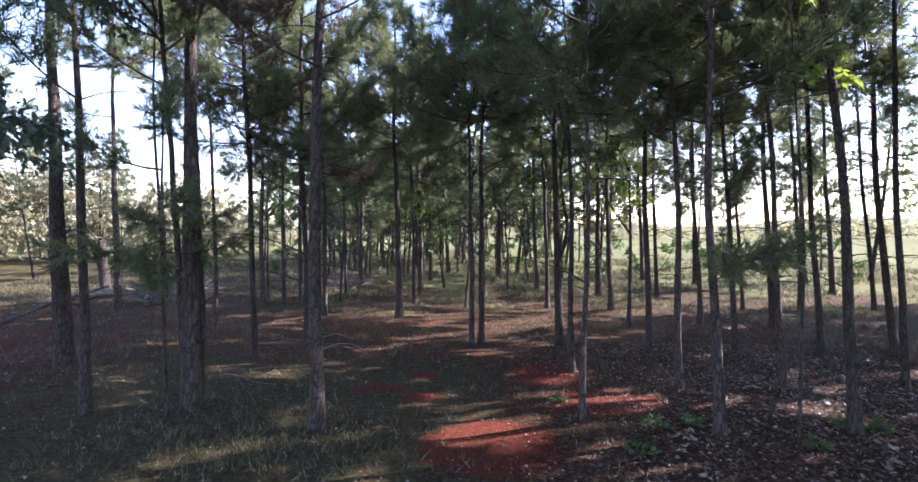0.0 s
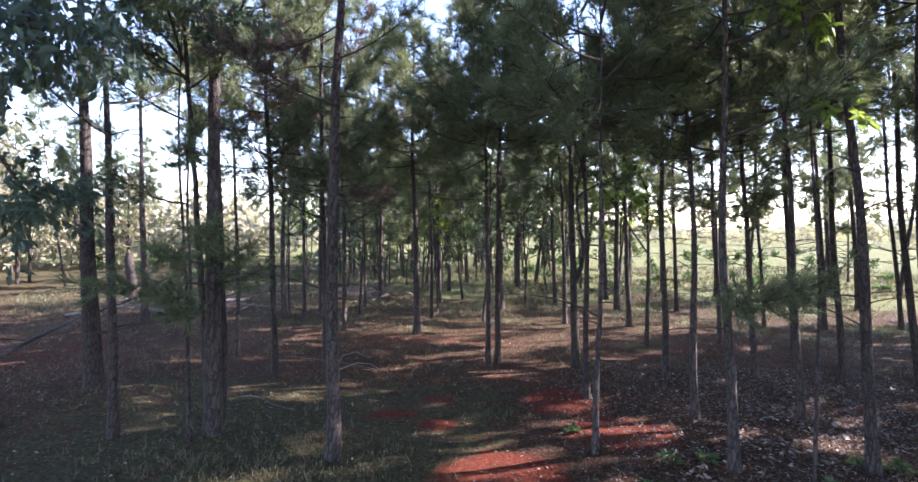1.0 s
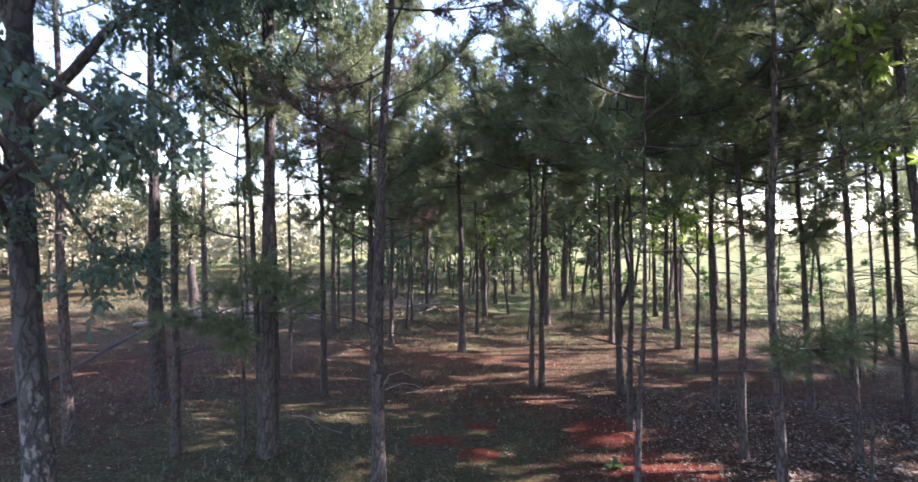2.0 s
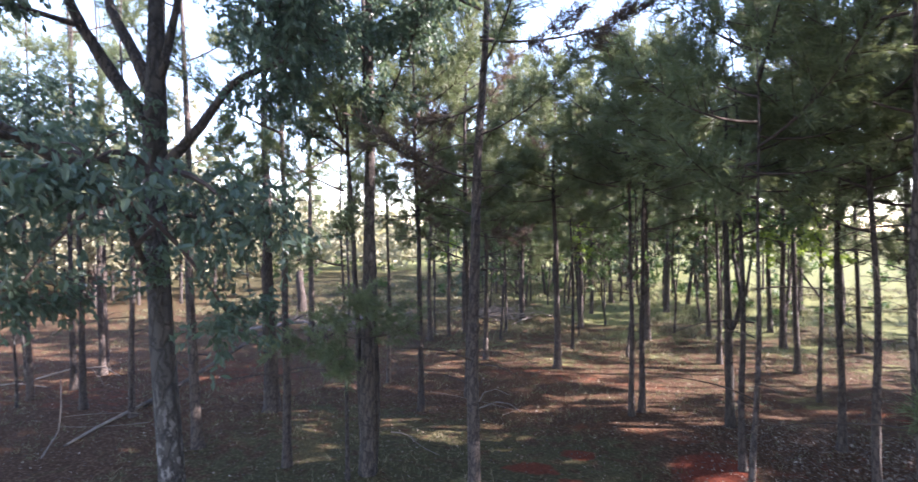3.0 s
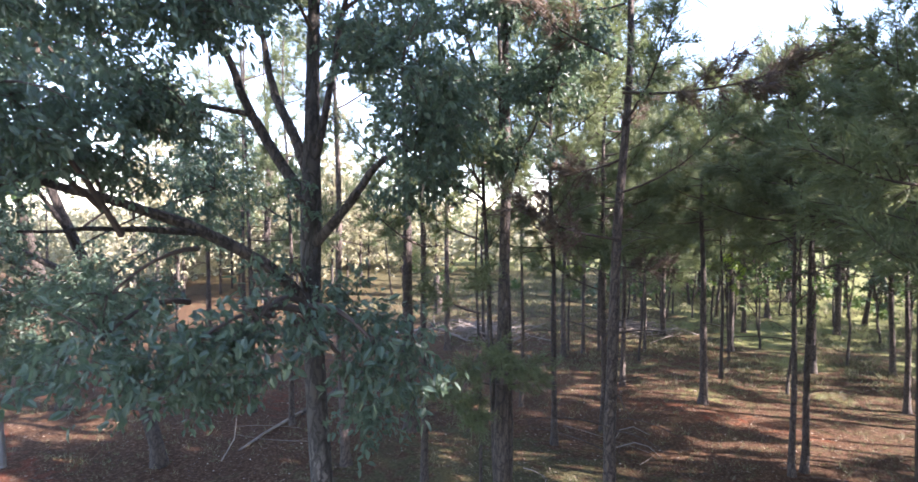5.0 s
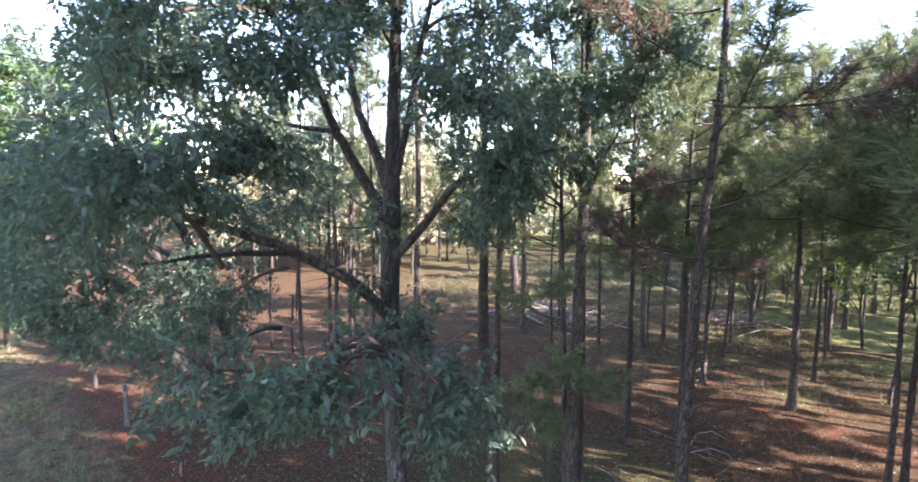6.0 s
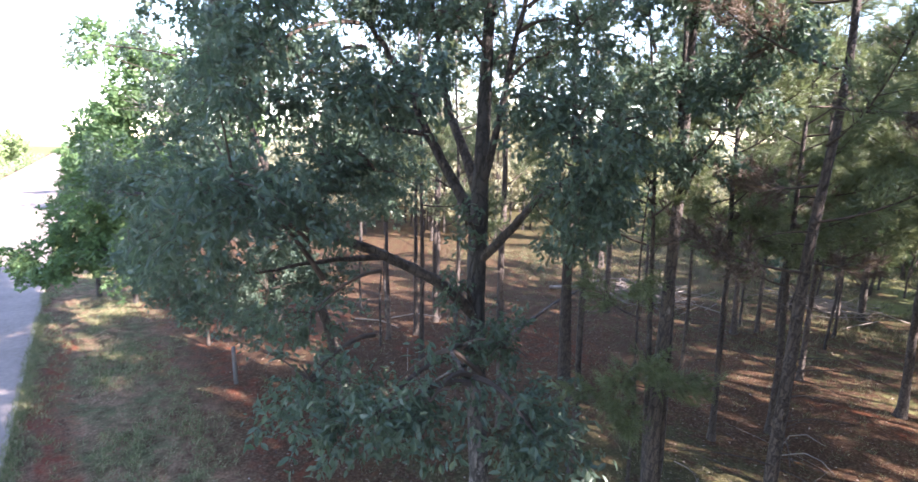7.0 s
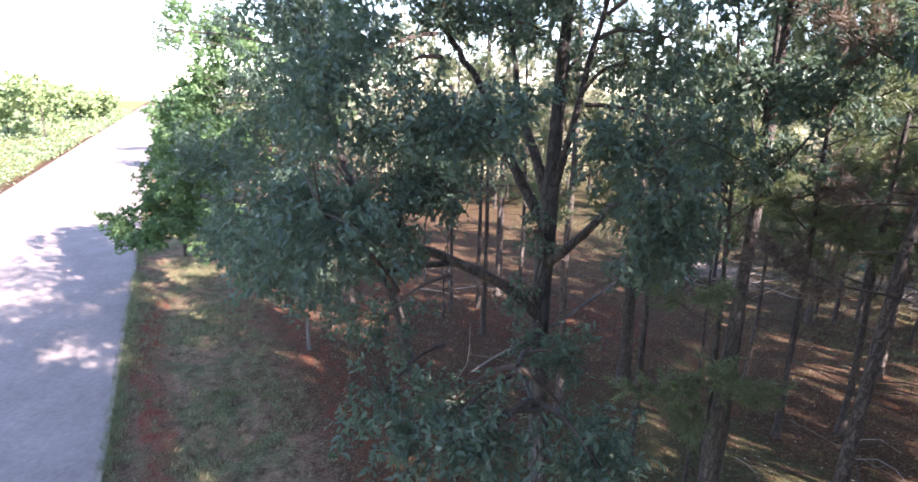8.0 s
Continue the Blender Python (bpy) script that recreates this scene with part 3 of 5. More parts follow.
pine(7.55, 27.6, 0.21, 14.4, 6.2, (-0.03, -0.003), boughs=22, dead=22)
pine(4.16, 12.65, 0.156, 11.6, 5.3, (-0.033, -0.003), boughs=20)
pine(11.02, 32.92, 0.3, 13.3, 5, (-0.04, -0.004), boughs=23, dead=22)
pine(6.98, 19.95, 0.172, 12.8, 6.9, (-0.04, -0.004), boughs=33, dead=22)
pine(6.65, 16.25, 0.172, 12.8, 4.3, (-0.053, -0.005), boughs=33, dead=22)
pine(9.65, 23.25, 0.148, 14.2, 6.9, (-0.05, -0.005), boughs=27, dead=22)
pine(9.1, 19.57, 0.213, 14.2, 9, (-0.051, -0.005), boughs=22, dead=22)
pine(6.31, 12.94, 0.148, 12.4, 6.2, (-0.068, -0.007), boughs=33, dead=22)
pine(11.86, 23.38, 0.197, 14.2, 9, (-0.06, -0.006), boughs=22, dead=22)
pine(16.95, 33.15, 0.28, 13.8, 4.8, (-0.05, -0.005), boughs=23, dead=22)
pine(8.8, 16.26, 0.18, 14.2, 6.8, (-0.064, -0.006), dead=22, boughs=34)
pine(15.54, 27.98, 0.28, 13.8, 5, (-0.06, -0.006), boughs=23, dead=22)
pine(6.22, 10.44, 0.189, 14.2, 8.2, (-0.078, -0.008), boughs=26, dead=22)
pine(14.6, 23.53, 0.18, 14.2, 9, (-0.096, -0.01), boughs=22, dead=22)
pine(10.28, 15.73, 0.189, 14.2, 6.8, (-0.112, -0.011), dead=22, boughs=34)
pine(8.75, 13.12, 0.156, 14.2, 8.2, (-0.042, -0.004), boughs=26, dead=22)
pine(-9.63, 10.43, 0.25, 13.9, 5.6, (-0.033, -0.003), boughs=6)
pine(-14.93, 11.2, 0.2, 13.7, 5.7, (-0.01, -0.001), boughs=8)
pine(-18.21, 14.01, 0.23, 14.6, 5.5, boughs=8)
pine(-17.46, 11.24, 0.18, 13.3, 5.8, boughs=8)
pine(-13.03, 11.29, 0.17, 12.8, 5.2, boughs=8)
pine(-17.3, 12.43, 0.2, 14.7, 5.5, boughs=8)
pine(-18.6, 14.4, 0.22, 13.6, 4.8, boughs=8)

# low hanging boughs on some of the trunks
low = pine(4.08, 10.22, 0.17, 11.2, 6.0, (-0.036, -0.004), boughs=15)
for turn in (-1.3, -1.9, -0.7):
    bough(low, 3.0 + 0.15 * turn, turn, -0.25, 2, 0.85)
low = pine(-5.3, 10.2, 0.09, 8.5, 4.6, (0.0, 0.0), 0.6, boughs=9, dead=4, label="slender young pine with low green boughs")
for turn, z, k in ((-0.75, 3.9, 4), (-1.2, 3.6, 4), (-1.9, 3.1, 4), (-0.2, 3.3, 3), (-1.2, 2.7, 3), (0.4, 2.9, 2), (-1.0, 2.4, 3)):
    bough(low, z, turn, -0.25, k, 0.85)
# the plantation goes on beside the verge: unseen pines added to shade floor and road
k = 0
for i in range(12):
    for j in range(12):
        k += 1
        rnd = random.Random(k + 500)
        x, y = 9 + i * 2.35 + rnd.uniform(-0.8, 0.8), 1.6 + j * 2.3 + rnd.uniform(-0.8, 0.8)
        lane = 0.93 * y - 0.37 * x
        # thinned along the sun's direction so sun patches reach the floor
        if 6.6 < lane < 10.0 and rnd.random() < 0.8:
            continue
        if x > 13 and not (x < 23 and 10 < lane < 14.5) and math.sin(0.42 * x + 0.8) * math.sin(0.5 * y + 0.3) > 0.42:
            continue
        if x > 1.8 + 0.71 * max(y, 5):
            # taller in the next lane, to keep the middle of the floor shaded
            far_pine(x, y, rnd.uniform(0.95, 1.15) + (0.2 if 10 < lane < 14.5 else 0.0), k)


def scatter_far_pines():
    """The plantation goes on behind, thinning out towards open grass."""
    random.seed(21)
    placed = [tuple(o.location[:2]) for o in scene.objects if o.name.startswith("pine_tree")]
    k = 0
    for tries in range(4000):
        if k >= 105:
            break
        x, y = random.uniform(-62, 34), random.uniform(14, 80)
        if y < 36 and x > -20:
            continue
        if x < -20 and y < 26 - (x + 20) * 0.12:
            continue
        if x > 9 - (y - 36) * 0.1:
            continue
        if x < -0.36 * y + 1 and random.random() < (0.965 if x > -y or y < 42 else 0.5):
            continue
        if random.random() < (y - 30) / 80:
            continue
        if any((x - px) ** 2 + (y - py) ** 2 < 2.6 ** 2 for px, py in placed):
            continue
        placed.append((x, y))
        far_pine(x, y, random.uniform(0.75, 1.15), k)
        k += 1


scatter_far_pines()
for k, (x, y) in enumerate(((12.6, 37.5), (15.4, 40.2), (19.2, 38.4), (22.5, 42.0), (10.4, 42.5), (26.0, 37.0), (17.2, 45.0), (21.0, 34.2))):
    far_pine(x, y, 1.0 + 0.03 * (k % 4), k + 2)


# ---------------------------------------------------------------- broad-leaved trees
def clump_leaves(T, rngl, c, r, n, root, droop):
    """Twigs scattered through an uneven cloud round a limb's end, with leaves along them."""
    c, r = np.array(c, float), np.array(r, float)
    P, D = [], []
    lobes = rngl.normal(0, 1, (6, 3))
    lobes *= rngl.uniform(0.3, 0.75, (6, 1)) / np.linalg.norm(lobes, axis=1)[:, None]
    for k in range(max(4, n // 16)):
        w = rngl.normal(0, 1, 3)
        w *= 0.48 * rngl.uniform(0, 1) ** 0.4 / np.linalg.norm(w)
        v = lobes[k % 6] + w
        start = c + v * r
        out = v + rngl.normal(0, 0.7, 3) + np.array([0, 0, -0.4 * droop])
        out *= rngl.uniform(0.14, 0.34) / (np.linalg.norm(out) + 1e-6)
        pts = curve_pts(start, start + out * 0.5 + np.array([0, 0, 0.03]), start + out, 3)
        T.add(pts, np.linspace(0.004, 0.0015, 3), 3)
        for j in range(16):
            f = rngl.uniform(0.0, 1.0) * 2
            i = min(1, int(f))
            P.append(pts[i] * (1 - (f - i)) + pts[i + 1] * (f - i) + rngl.normal(0, 0.04, 3))
            D.append(out * 1.5 + rngl.normal(0, 0.65, 3) + np.array([0, 0, -droop * 0.7]))
    return P, D


def broadleaf(name, x, y, stem, limbs, clumps, leaf, droop, material, bark, label, category, near=True, seed=1, wide=1.0, density=1.0):
    """A broad-leaved tree. stem: (height, radius, x shift, y shift) rows; limbs: point lists with radii; clumps: centre, radii, leaves, limb root."""
    global rng
    rng = np.random.default_rng(seed)
    e = new(name)
    e.location = (x, y, 0)
    tagged(e, label, category)
    S = Tubes()
    st = np.array(stem, float)
    zz = np.linspace(st[0][0], st[-1][0], 26)
    S.add(np.stack([np.interp(zz, st[:, 0], st[:, 2]), np.interp(zz, st[:, 0], st[:, 3]), zz], 1), np.interp(zz, st[:, 0], st[:, 1]), 14, 0.035)
    part("trunk", S.mesh("trunk", bark), e)
    for pts, r0, r1 in limbs:
        L = Tubes()
        p = np.array(pts, float)
        t = np.linspace(0, len(p) - 1, 4 * len(p))
        q = np.stack([np.interp(t, np.arange(len(p)), p[:, i]) for i in range(3)], 1)
        q[1:-1] = (q[:-2] + 2 * q[1:-1] + q[2:]) / 4
        q[1:-1] = (q[:-2] + 2 * q[1:-1] + q[2:]) / 4
        q += rng.normal(0, 0.012, q.shape) * np.linspace(0, 1, len(q))[:, None]
        L.add(q, np.linspace(r0, r1, len(q)), 8, 0.04)
        part("limb", L.mesh("limb", M_DARK_BARK), e)
    W = Tubes()
    P, D = [], []
    for c, r, n, root in clumps:
        mid = (np.array(root) + np.array(c)) / 2 + np.array([0, 0, 0.25])
        W.add(curve_pts(root, mid, c, 7), np.linspace(0.035, 0.012, 7), 5, 0.04)
        for k in range(5):
            v = rng.normal(0, 0.35, 3) * np.array(r)
            W.add(curve_pts(c, np.array(c) + v * 0.5 + np.array([0, 0, 0.1]), np.array(c) + v, 4), np.linspace(0.014, 0.005, 4), 4)
        p, d = clump_leaves(W, rng, c, r, int(n * density), root, droop)
        P += p
        D += d
    P, D = np.array(P), np.array(D)
    V, F = leaves_arrays(P, D, leaf * rng.uniform(0.5, 1.4, len(P)), None, near, wide)
    tagged(part("crown", two_material_mesh("crown", W, V, F, M_LIMB, material), e), kind="stuff")
    return e


# the large tree by the verge; places relative to its foot
broadleaf("broadleaf_tree", -5.6, 6.35,
          [(-0.2, 0.34, 0.1, 0.0), (0.3, 0.25, 0.09, 0), (1.7, 0.165, 0.05, 0.02), (3.2, 0.158, -0.09, 0.04), (4.4, 0.152, -0.19, 0.05), (5.5, 0.15, -0.24, 0.05), (6.4, 0.165, -0.2, 0.05), (7.2, 0.125, -0.17, 0.05), (9.5, 0.085, -0.13, 0.1), (12.5, 0.05, 0.1, 0.2), (15.0, 0.02, 0.1, 0.2)],
          [([(-0.16, 0.05, 5.85), (0.45, 0.2, 6.45), (1.0, 0.3, 7.1), (1.7, 0.5, 7.3), (2.6, 0.4, 7.5)], 0.085, 0.02),
           ([(-0.12, 0.02, 6.4), (-0.55, -0.1, 6.95), (-0.95, -0.28, 7.6), (-1.0, -0.55, 8.1), (-0.85, -0.85, 8.6), (-1.1, -1.2, 9.2), (-1.3, -1.7, 10.0)], 0.105, 0.03),
           ([(-0.15, 0.02, 6.85), (-0.55, 0.0, 7.6), (-0.95, -0.05, 8.25), (-1.15, -0.1, 9.2), (-1.1, -0.4, 10.4)], 0.1, 0.025),
           ([(-0.98, -0.4, 7.85), (-1.3, -1.3, 7.95), (-1.6, -2.9, 8.3)], 0.045, 0.012),
           ([(-0.14, 0.05, 7.0), (0.15, 0.1, 8.0), (0.5, 0.2, 9.6), (0.9, 0.3, 11.0)], 0.07, 0.02),
           ([(-0.2, -0.05, 5.0), (-0.12, -0.7, 5.6), (-0.2, -1.7, 6.15), (-0.6, -2.6, 6.52), (-1.2, -3.6, 6.85), (-2.0, -4.8, 7.0)], 0.1, 0.03),
           ([(-0.2, -1.7, 6.1), (-0.1, -2.6, 6.16), (0.1, -3.6, 6.15)], 0.05, 0.012),
           ([(-0.15, -0.05, 4.3), (0.75, -1.0, 4.95), (1.8, -1.9, 5.4), (2.8, -2.4, 5.5)], 0.045, 0.014)],
          [((1.4, -3.4, 5.25), (0.8, 0.7, 0.5), 220, (0.9, -2.4, 5.4)),
           ((2.2, -3.1, 5.05), (0.8, 0.65, 0.48), 230, (1.8, -2.0, 5.3)),
           ((2.9, -2.9, 5.5), (0.5, 0.5, 0.42), 115, (2.7, -2.3, 5.5)),
           ((3.4, -2.15, 5.2), (0.5, 0.45, 0.5), 280, (2.7, -2.3, 5.5)),
           ((2.7, -3.3, 5.35), (0.4, 0.4, 0.35), 120, (2.8, -2.4, 5.5)),
           ((1.2, -4.0, 7.3), (1.1, 0.9, 0.9), 620, (0.6, -2.9, 6.1)),
           ((0.0, -3.9, 7.1), (1.0, 0.8, 0.5), 460, (-0.6, -2.6, 6.35)),
           ((-1.2, -3.9, 6.9), (1.1, 0.9, 0.9), 620, (-1.1, -3.4, 6.6)),
           ((1.6, -2.7, 8.2), (1.0, 0.9, 0.7), 620, (-0.5, -1.6, 8.6)),
           ((0.5, -3.5, 8.6), (1.1, 0.9, 0.9), 900, (-0.6, -1.8, 9.3)),
           ((2.6, -0.7, 7.2), (0.9, 0.7, 0.6), 480, (1.7, 0.5, 7.3)),
           ((2.8, -1.2, 7.8), (0.9, 0.8, 0.6), 520, (1.7, 0.5, 7.3)),
           ((2.3, -0.5, 6.85), (0.6, 0.6, 0.4), 260, (1.7, 0.5, 7.3)),
           ((0.5, -2.8, 7.45), (0.75, 0.65, 0.42), 420, (-1.5, -2.6, 8.2)),
           ((-0.4, -2.3, 7.8), (0.8, 0.7, 0.42), 420, (-1.4, -2.2, 8.1)),
           ((0.9, -2.35, 7.35), (0.5, 0.5, 0.4), 260, (0.3, -2.6, 7.6)),
           ((0.3, -2.75, 6.85), (0.5, 0.45, 0.28), 150, (0.5, -2.7, 7.3)),
           ((0.7, 0.5, 8.95), (0.8, 0.7, 0.5), 260, (0.3, 0.15, 8.6)),
           ((1.6, 0.2, 9.2), (0.8, 0.7, 0.5), 260, (0.45, 0.2, 9.3)),
           ((-0.4, 1.0, 9.2), (0.8, 0.7, 0.5), 240, (-0.14, 0.1, 8.8)),
           ((0.3, -0.9, 9.4), (0.7, 0.7, 0.5), 240, (-0.14, 0.1, 9.0)),
           ((-0.7, -2.9, 6.95), (0.5, 0.5, 0.25), 200, (-0.6, -2.6, 6.55)),
           ((-1.4, -3.5, 7.2), (0.6, 0.5, 0.3), 220, (-1.2, -3.5, 6.85)),
           ((0.2, -0.5, 6.5), (0.32, 0.3, 0.4), 70, (-0.1, -0.1, 6.3)),
           ((0.25, -0.6, 4.7), (0.4, 0.35, 0.45), 110, (-0.1, -0.1, 4.4)),
           ((0.15, -0.55, 5.5), (0.3, 0.3, 0.35), 60, (-0.15, -0.1, 5.2)),
           ((0.9, -2.25, 4.55), (0.6, 0.6, 0.45), 300, (1.8, -1.9, 5.4)),
           ((2.05, -0.9, 4.15), (0.45, 0.45, 0.35), 200, (1.8, -1.9, 5.4)),
           ((1.7, -1.0, 5.2), (0.5, 0.5, 0.35), 170, (0.8, -1.0, 4.9)),
           ((1.6, 0.9, 8.0), (1.0, 0.9, 0.8), 460, (0.4, 0.1, 8.4)),
           ((-1.8, -3.0, 8.5), (1.1, 1.0, 0.9), 800, (-1.5, -2.8, 8.3)),
           ((0.0, -1.9, 10.6), (1.5, 1.2, 0.9), 700, (-0.6, -1.8, 9.8)),
           ((-2.2, -2.4, 10.2), (1.6, 1.4, 1.0), 700, (-0.6, -1.8, 9.8)),
           ((-1.4, -3.6, 9.6), (1.3, 1.1, 0.8), 800, (-1.6, -2.9, 8.3)),
           ((-1.8, 0.4, 10.4), (1.5, 1.4, 1.0), 500, (0.0, 0.1, 9.6)),
           ((-1.5, -2.2, 8.7), (1.0, 0.9, 0.9), 560, (-0.6, -1.7, 9.0)),
           ((3.0, -0.4, 10.9), (1.5, 1.4, 0.9), 620, (0.7, 0.25, 10.2)),
           ((2.0, 0.8, 10.2), (1.4, 1.3, 0.9), 560, (0.6, 0.2, 9.6)),
           ((0.3, 0.8, 10.4), (1.3, 1.2, 0.9), 500, (0.1, 0.15, 10.0)),
           ((4.1, 0.5, 11.6), (1.5, 1.5, 0.9), 620, (0.9, 0.3, 11.0)),
           ((1.5, 0.6, 11.0), (1.5, 1.3, 1.0), 700, (0.8, 0.3, 10.6)),
           ((-0.8, 0.9, 11.4), (1.8, 1.6, 1.1), 700, (0.05, 0.15, 11.0)),
           ((1.2, -3.4, 11.2), (1.7, 1.4, 0.9), 800, (0.1, 0.2, 11.0)),
           ((3.4, -2.4, 12.3), (1.7, 1.5, 0.9), 800, (0.1, 0.2, 11.8)),
           ((1.2, -1.6, 12.2), (2.0, 1.8, 1.1), 800, (0.1, 0.2, 12.0)),
           ((2.8, 0.6, 12.0), (1.8, 1.6, 1.0), 700, (0.9, 0.3, 11.0)),
           ((0.4, 0.1, 14.6), (2.2, 2.1, 1.1), 900, (0.1, 0.2, 13.8)),
           ((-1.8, -1.4, 13.5), (2.0, 1.9, 1.1), 850, (0.1, 0.2, 12.8)),
           ((1.9, 1.2, 13.3), (2.0, 1.9, 1.1), 850, (0.1, 0.2, 12.6)),
           ((-0.9, 1.9, 13.2), (2.0, 1.9, 1.1), 850, (0.1, 0.2, 12.4)),
           ((-0.8, -1.4, 10.1), (1.2, 1.1, 0.8), 620, (-0.6, -1.7, 9.6)),
           ((-1.6, -0.8, 9.9), (1.2, 1.1, 0.8), 560, (-0.4, -0.9, 9.9)),
           ((0.2, -0.6, 10.2), (1.2, 1.1, 0.8), 560, (-0.4, -0.9, 10.2)),
           ((-0.3, -2.7, 5.4), (0.8, 0.7, 0.5), 220, (-0.2, -1.7, 5.9))],
          0.085, 0.8, M_LEAF, M_GUM_BARK, "large broad-leaved tree with a mottled trunk and dark drooping leaves", "broadleaf tree", True, 11, 1.25, 3.5)

# the tree of three dark stems behind it, with an open leafy crown
broadleaf("broadleaf_tree", -5.07, 10.61,
          [(-0.2, 0.24, 0, 0), (0.4, 0.17, 0, 0), (3.0, 0.13, 0.02, 0.02), (7.0, 0.1, 0.1, 0.05), (10.0, 0.07, 0.12, 0.0), (13.0, 0.03, 0.0, 0.1)],
          [([(0.03, 0.1, 0.0), (0.1, 0.18, 1.2), (0.05, 0.22, 3.6), (-0.12, 0.3, 7.0), (-0.25, 0.4, 10.0), (-0.5, 0.5, 12.4)], 0.11, 0.03),
           ([(-0.06, -0.04, 0.2), (-0.18, -0.02, 2.4), (-0.3, 0.0, 5.0), (-0.42, -0.1, 8.0), (-0.8, -0.2, 11.0)], 0.075, 0.02),
           ([(0.1, 0.03, 6.6), (0.7, -0.3, 7.6), (1.4, -0.7, 8.3)], 0.04, 0.012),
           ([(-0.4, -0.1, 7.0), (-1.1, -0.4, 7.9), (-1.8, -0.6, 8.6)], 0.035, 0.012),
           ([(-0.15, 0.3, 7.2), (-0.8, 0.9, 8.2), (-1.4, 1.4, 9.0)], 0.035, 0.012)],
          [((2.0, -0.9, 9.2), (0.9, 0.9, 0.7), 380, (1.4, -0.7, 8.3)), ((1.6, 0.4, 11.4), (1.1, 1.0, 0.8), 420, (0.1, 0.0, 10.4)), ((1.3, -0.8, 8.5), (0.9, 0.9, 0.6), 465, (1.2, -0.6, 8.1)), ((0.7, -0.6, 7.5), (0.7, 0.7, 0.5), 341, (0.7, -0.3, 7.6)),
           ((-0.7, -0.8, 7.7), (0.8, 0.8, 0.5), 403, (-0.9, -0.3, 7.7)), ((-1.8, -0.7, 8.8), (0.9, 0.9, 0.6), 465, (-1.6, -0.5, 8.4)),
           ((0.1, -0.9, 8.9), (0.9, 0.8, 0.6), 465, (0.1, 0.0, 8.5)), ((-1.3, 1.3, 9.2), (1.0, 1.0, 0.7), 465, (-1.2, 1.2, 8.8)),
           ((0.9, 0.8, 9.4), (1.0, 1.0, 0.7), 465, (0.12, 0.05, 8.8)), ((-0.7, -0.5, 10.2), (1.1, 1.0, 0.7), 527, (-0.55, -0.1, 9.5)),
           ((0.9, -0.5, 10.4), (1.1, 1.0, 0.7), 527, (0.12, 0, 9.8)), ((-0.4, 0.7, 11.4), (1.2, 1.1, 0.8), 527, (-0.35, 0.4, 11.0)),
           ((0.5, -0.2, 12.4), (1.2, 1.1, 0.8), 527, (0.05, 0.05, 11.8)), ((-0.6, -0.9, 6.9), (0.5, 0.5, 0.4), 110, (-0.35, -0.05, 6.6))],
          0.115, 0.7, M_LEAF, M_DARK_BARK, "dark tree of three slender stems with an open leafy crown", "broadleaf tree", True, 19, 1.3, 2.7)

# an unseen tree added beside the walk to cast shade, and a sapling with sunlit leaves
broadleaf("broadleaf_tree", 8.6, 6.6,
          [(-0.2, 0.3, 0, 0), (0.4, 0.22, 0, 0), (4.0, 0.18, -0.1, 0), (8.0, 0.14, -0.3, 0.1), (12.5, 0.05, -0.4, 0.2)],
          [([(-0.2, 0.1, 7.4), (-1.8, 0.6, 9.4), (-3.6, 1.0, 10.4), (-5.2, 1.2, 11.0)], 0.1, 0.03), ([(-0.2, 0.1, 8.2), (-1.6, 1.8, 10.0), (-2.6, 3.2, 11.2)], 0.08, 0.03)],
          [((-3.4, 2.0, 9.5), (1.2, 1.2, 0.8), 420, (-2.2, 1.4, 9.2)), ((-1.6, 2.9, 10.3), (1.2, 1.2, 0.8), 420, (-1.6, 1.8, 10.0)), ((-5.4, 1.0, 11.2), (1.7, 1.7, 1.1), 900, (-4.8, 1.15, 10.9)), ((-3.4, 0.2, 10.9), (1.9, 1.8, 1.2), 900, (-3.4, 1.0, 10.3)), ((-3.0, 3.2, 11.6), (1.9, 1.8, 1.2), 900, (-2.5, 3.0, 11.1)),
           ((-4.6, 2.3, 12.5), (1.9, 1.7, 1.0), 900, (-3.6, 1.6, 11.2)), ((-4.4, 4.7, 12.4), (1.8, 1.5, 1.0), 800, (-2.6, 3.2, 11.4)), ((-1.2, -1.4, 10.4), (1.9, 1.8, 1.3), 900, (-0.4, 0.1, 9.4)), ((-0.8, 1.8, 12.2), (2.0, 1.9, 1.2), 900, (-0.4, 0.2, 11.4)),
           ((1.4, 0.4, 11.0), (1.9, 1.8, 1.3), 900, (-0.3, 0.1, 9.8)), ((-2.0, 0.2, 12.8), (2.2, 2.0, 1.0), 900, (-0.4, 0.2, 12.0))],
          0.25, 0.5, M_LEAF, M_DARK_BARK, "unseen broad-leaved tree added beside the verge to cast shade", "broadleaf tree", False, 14, 1.4, 2.6)
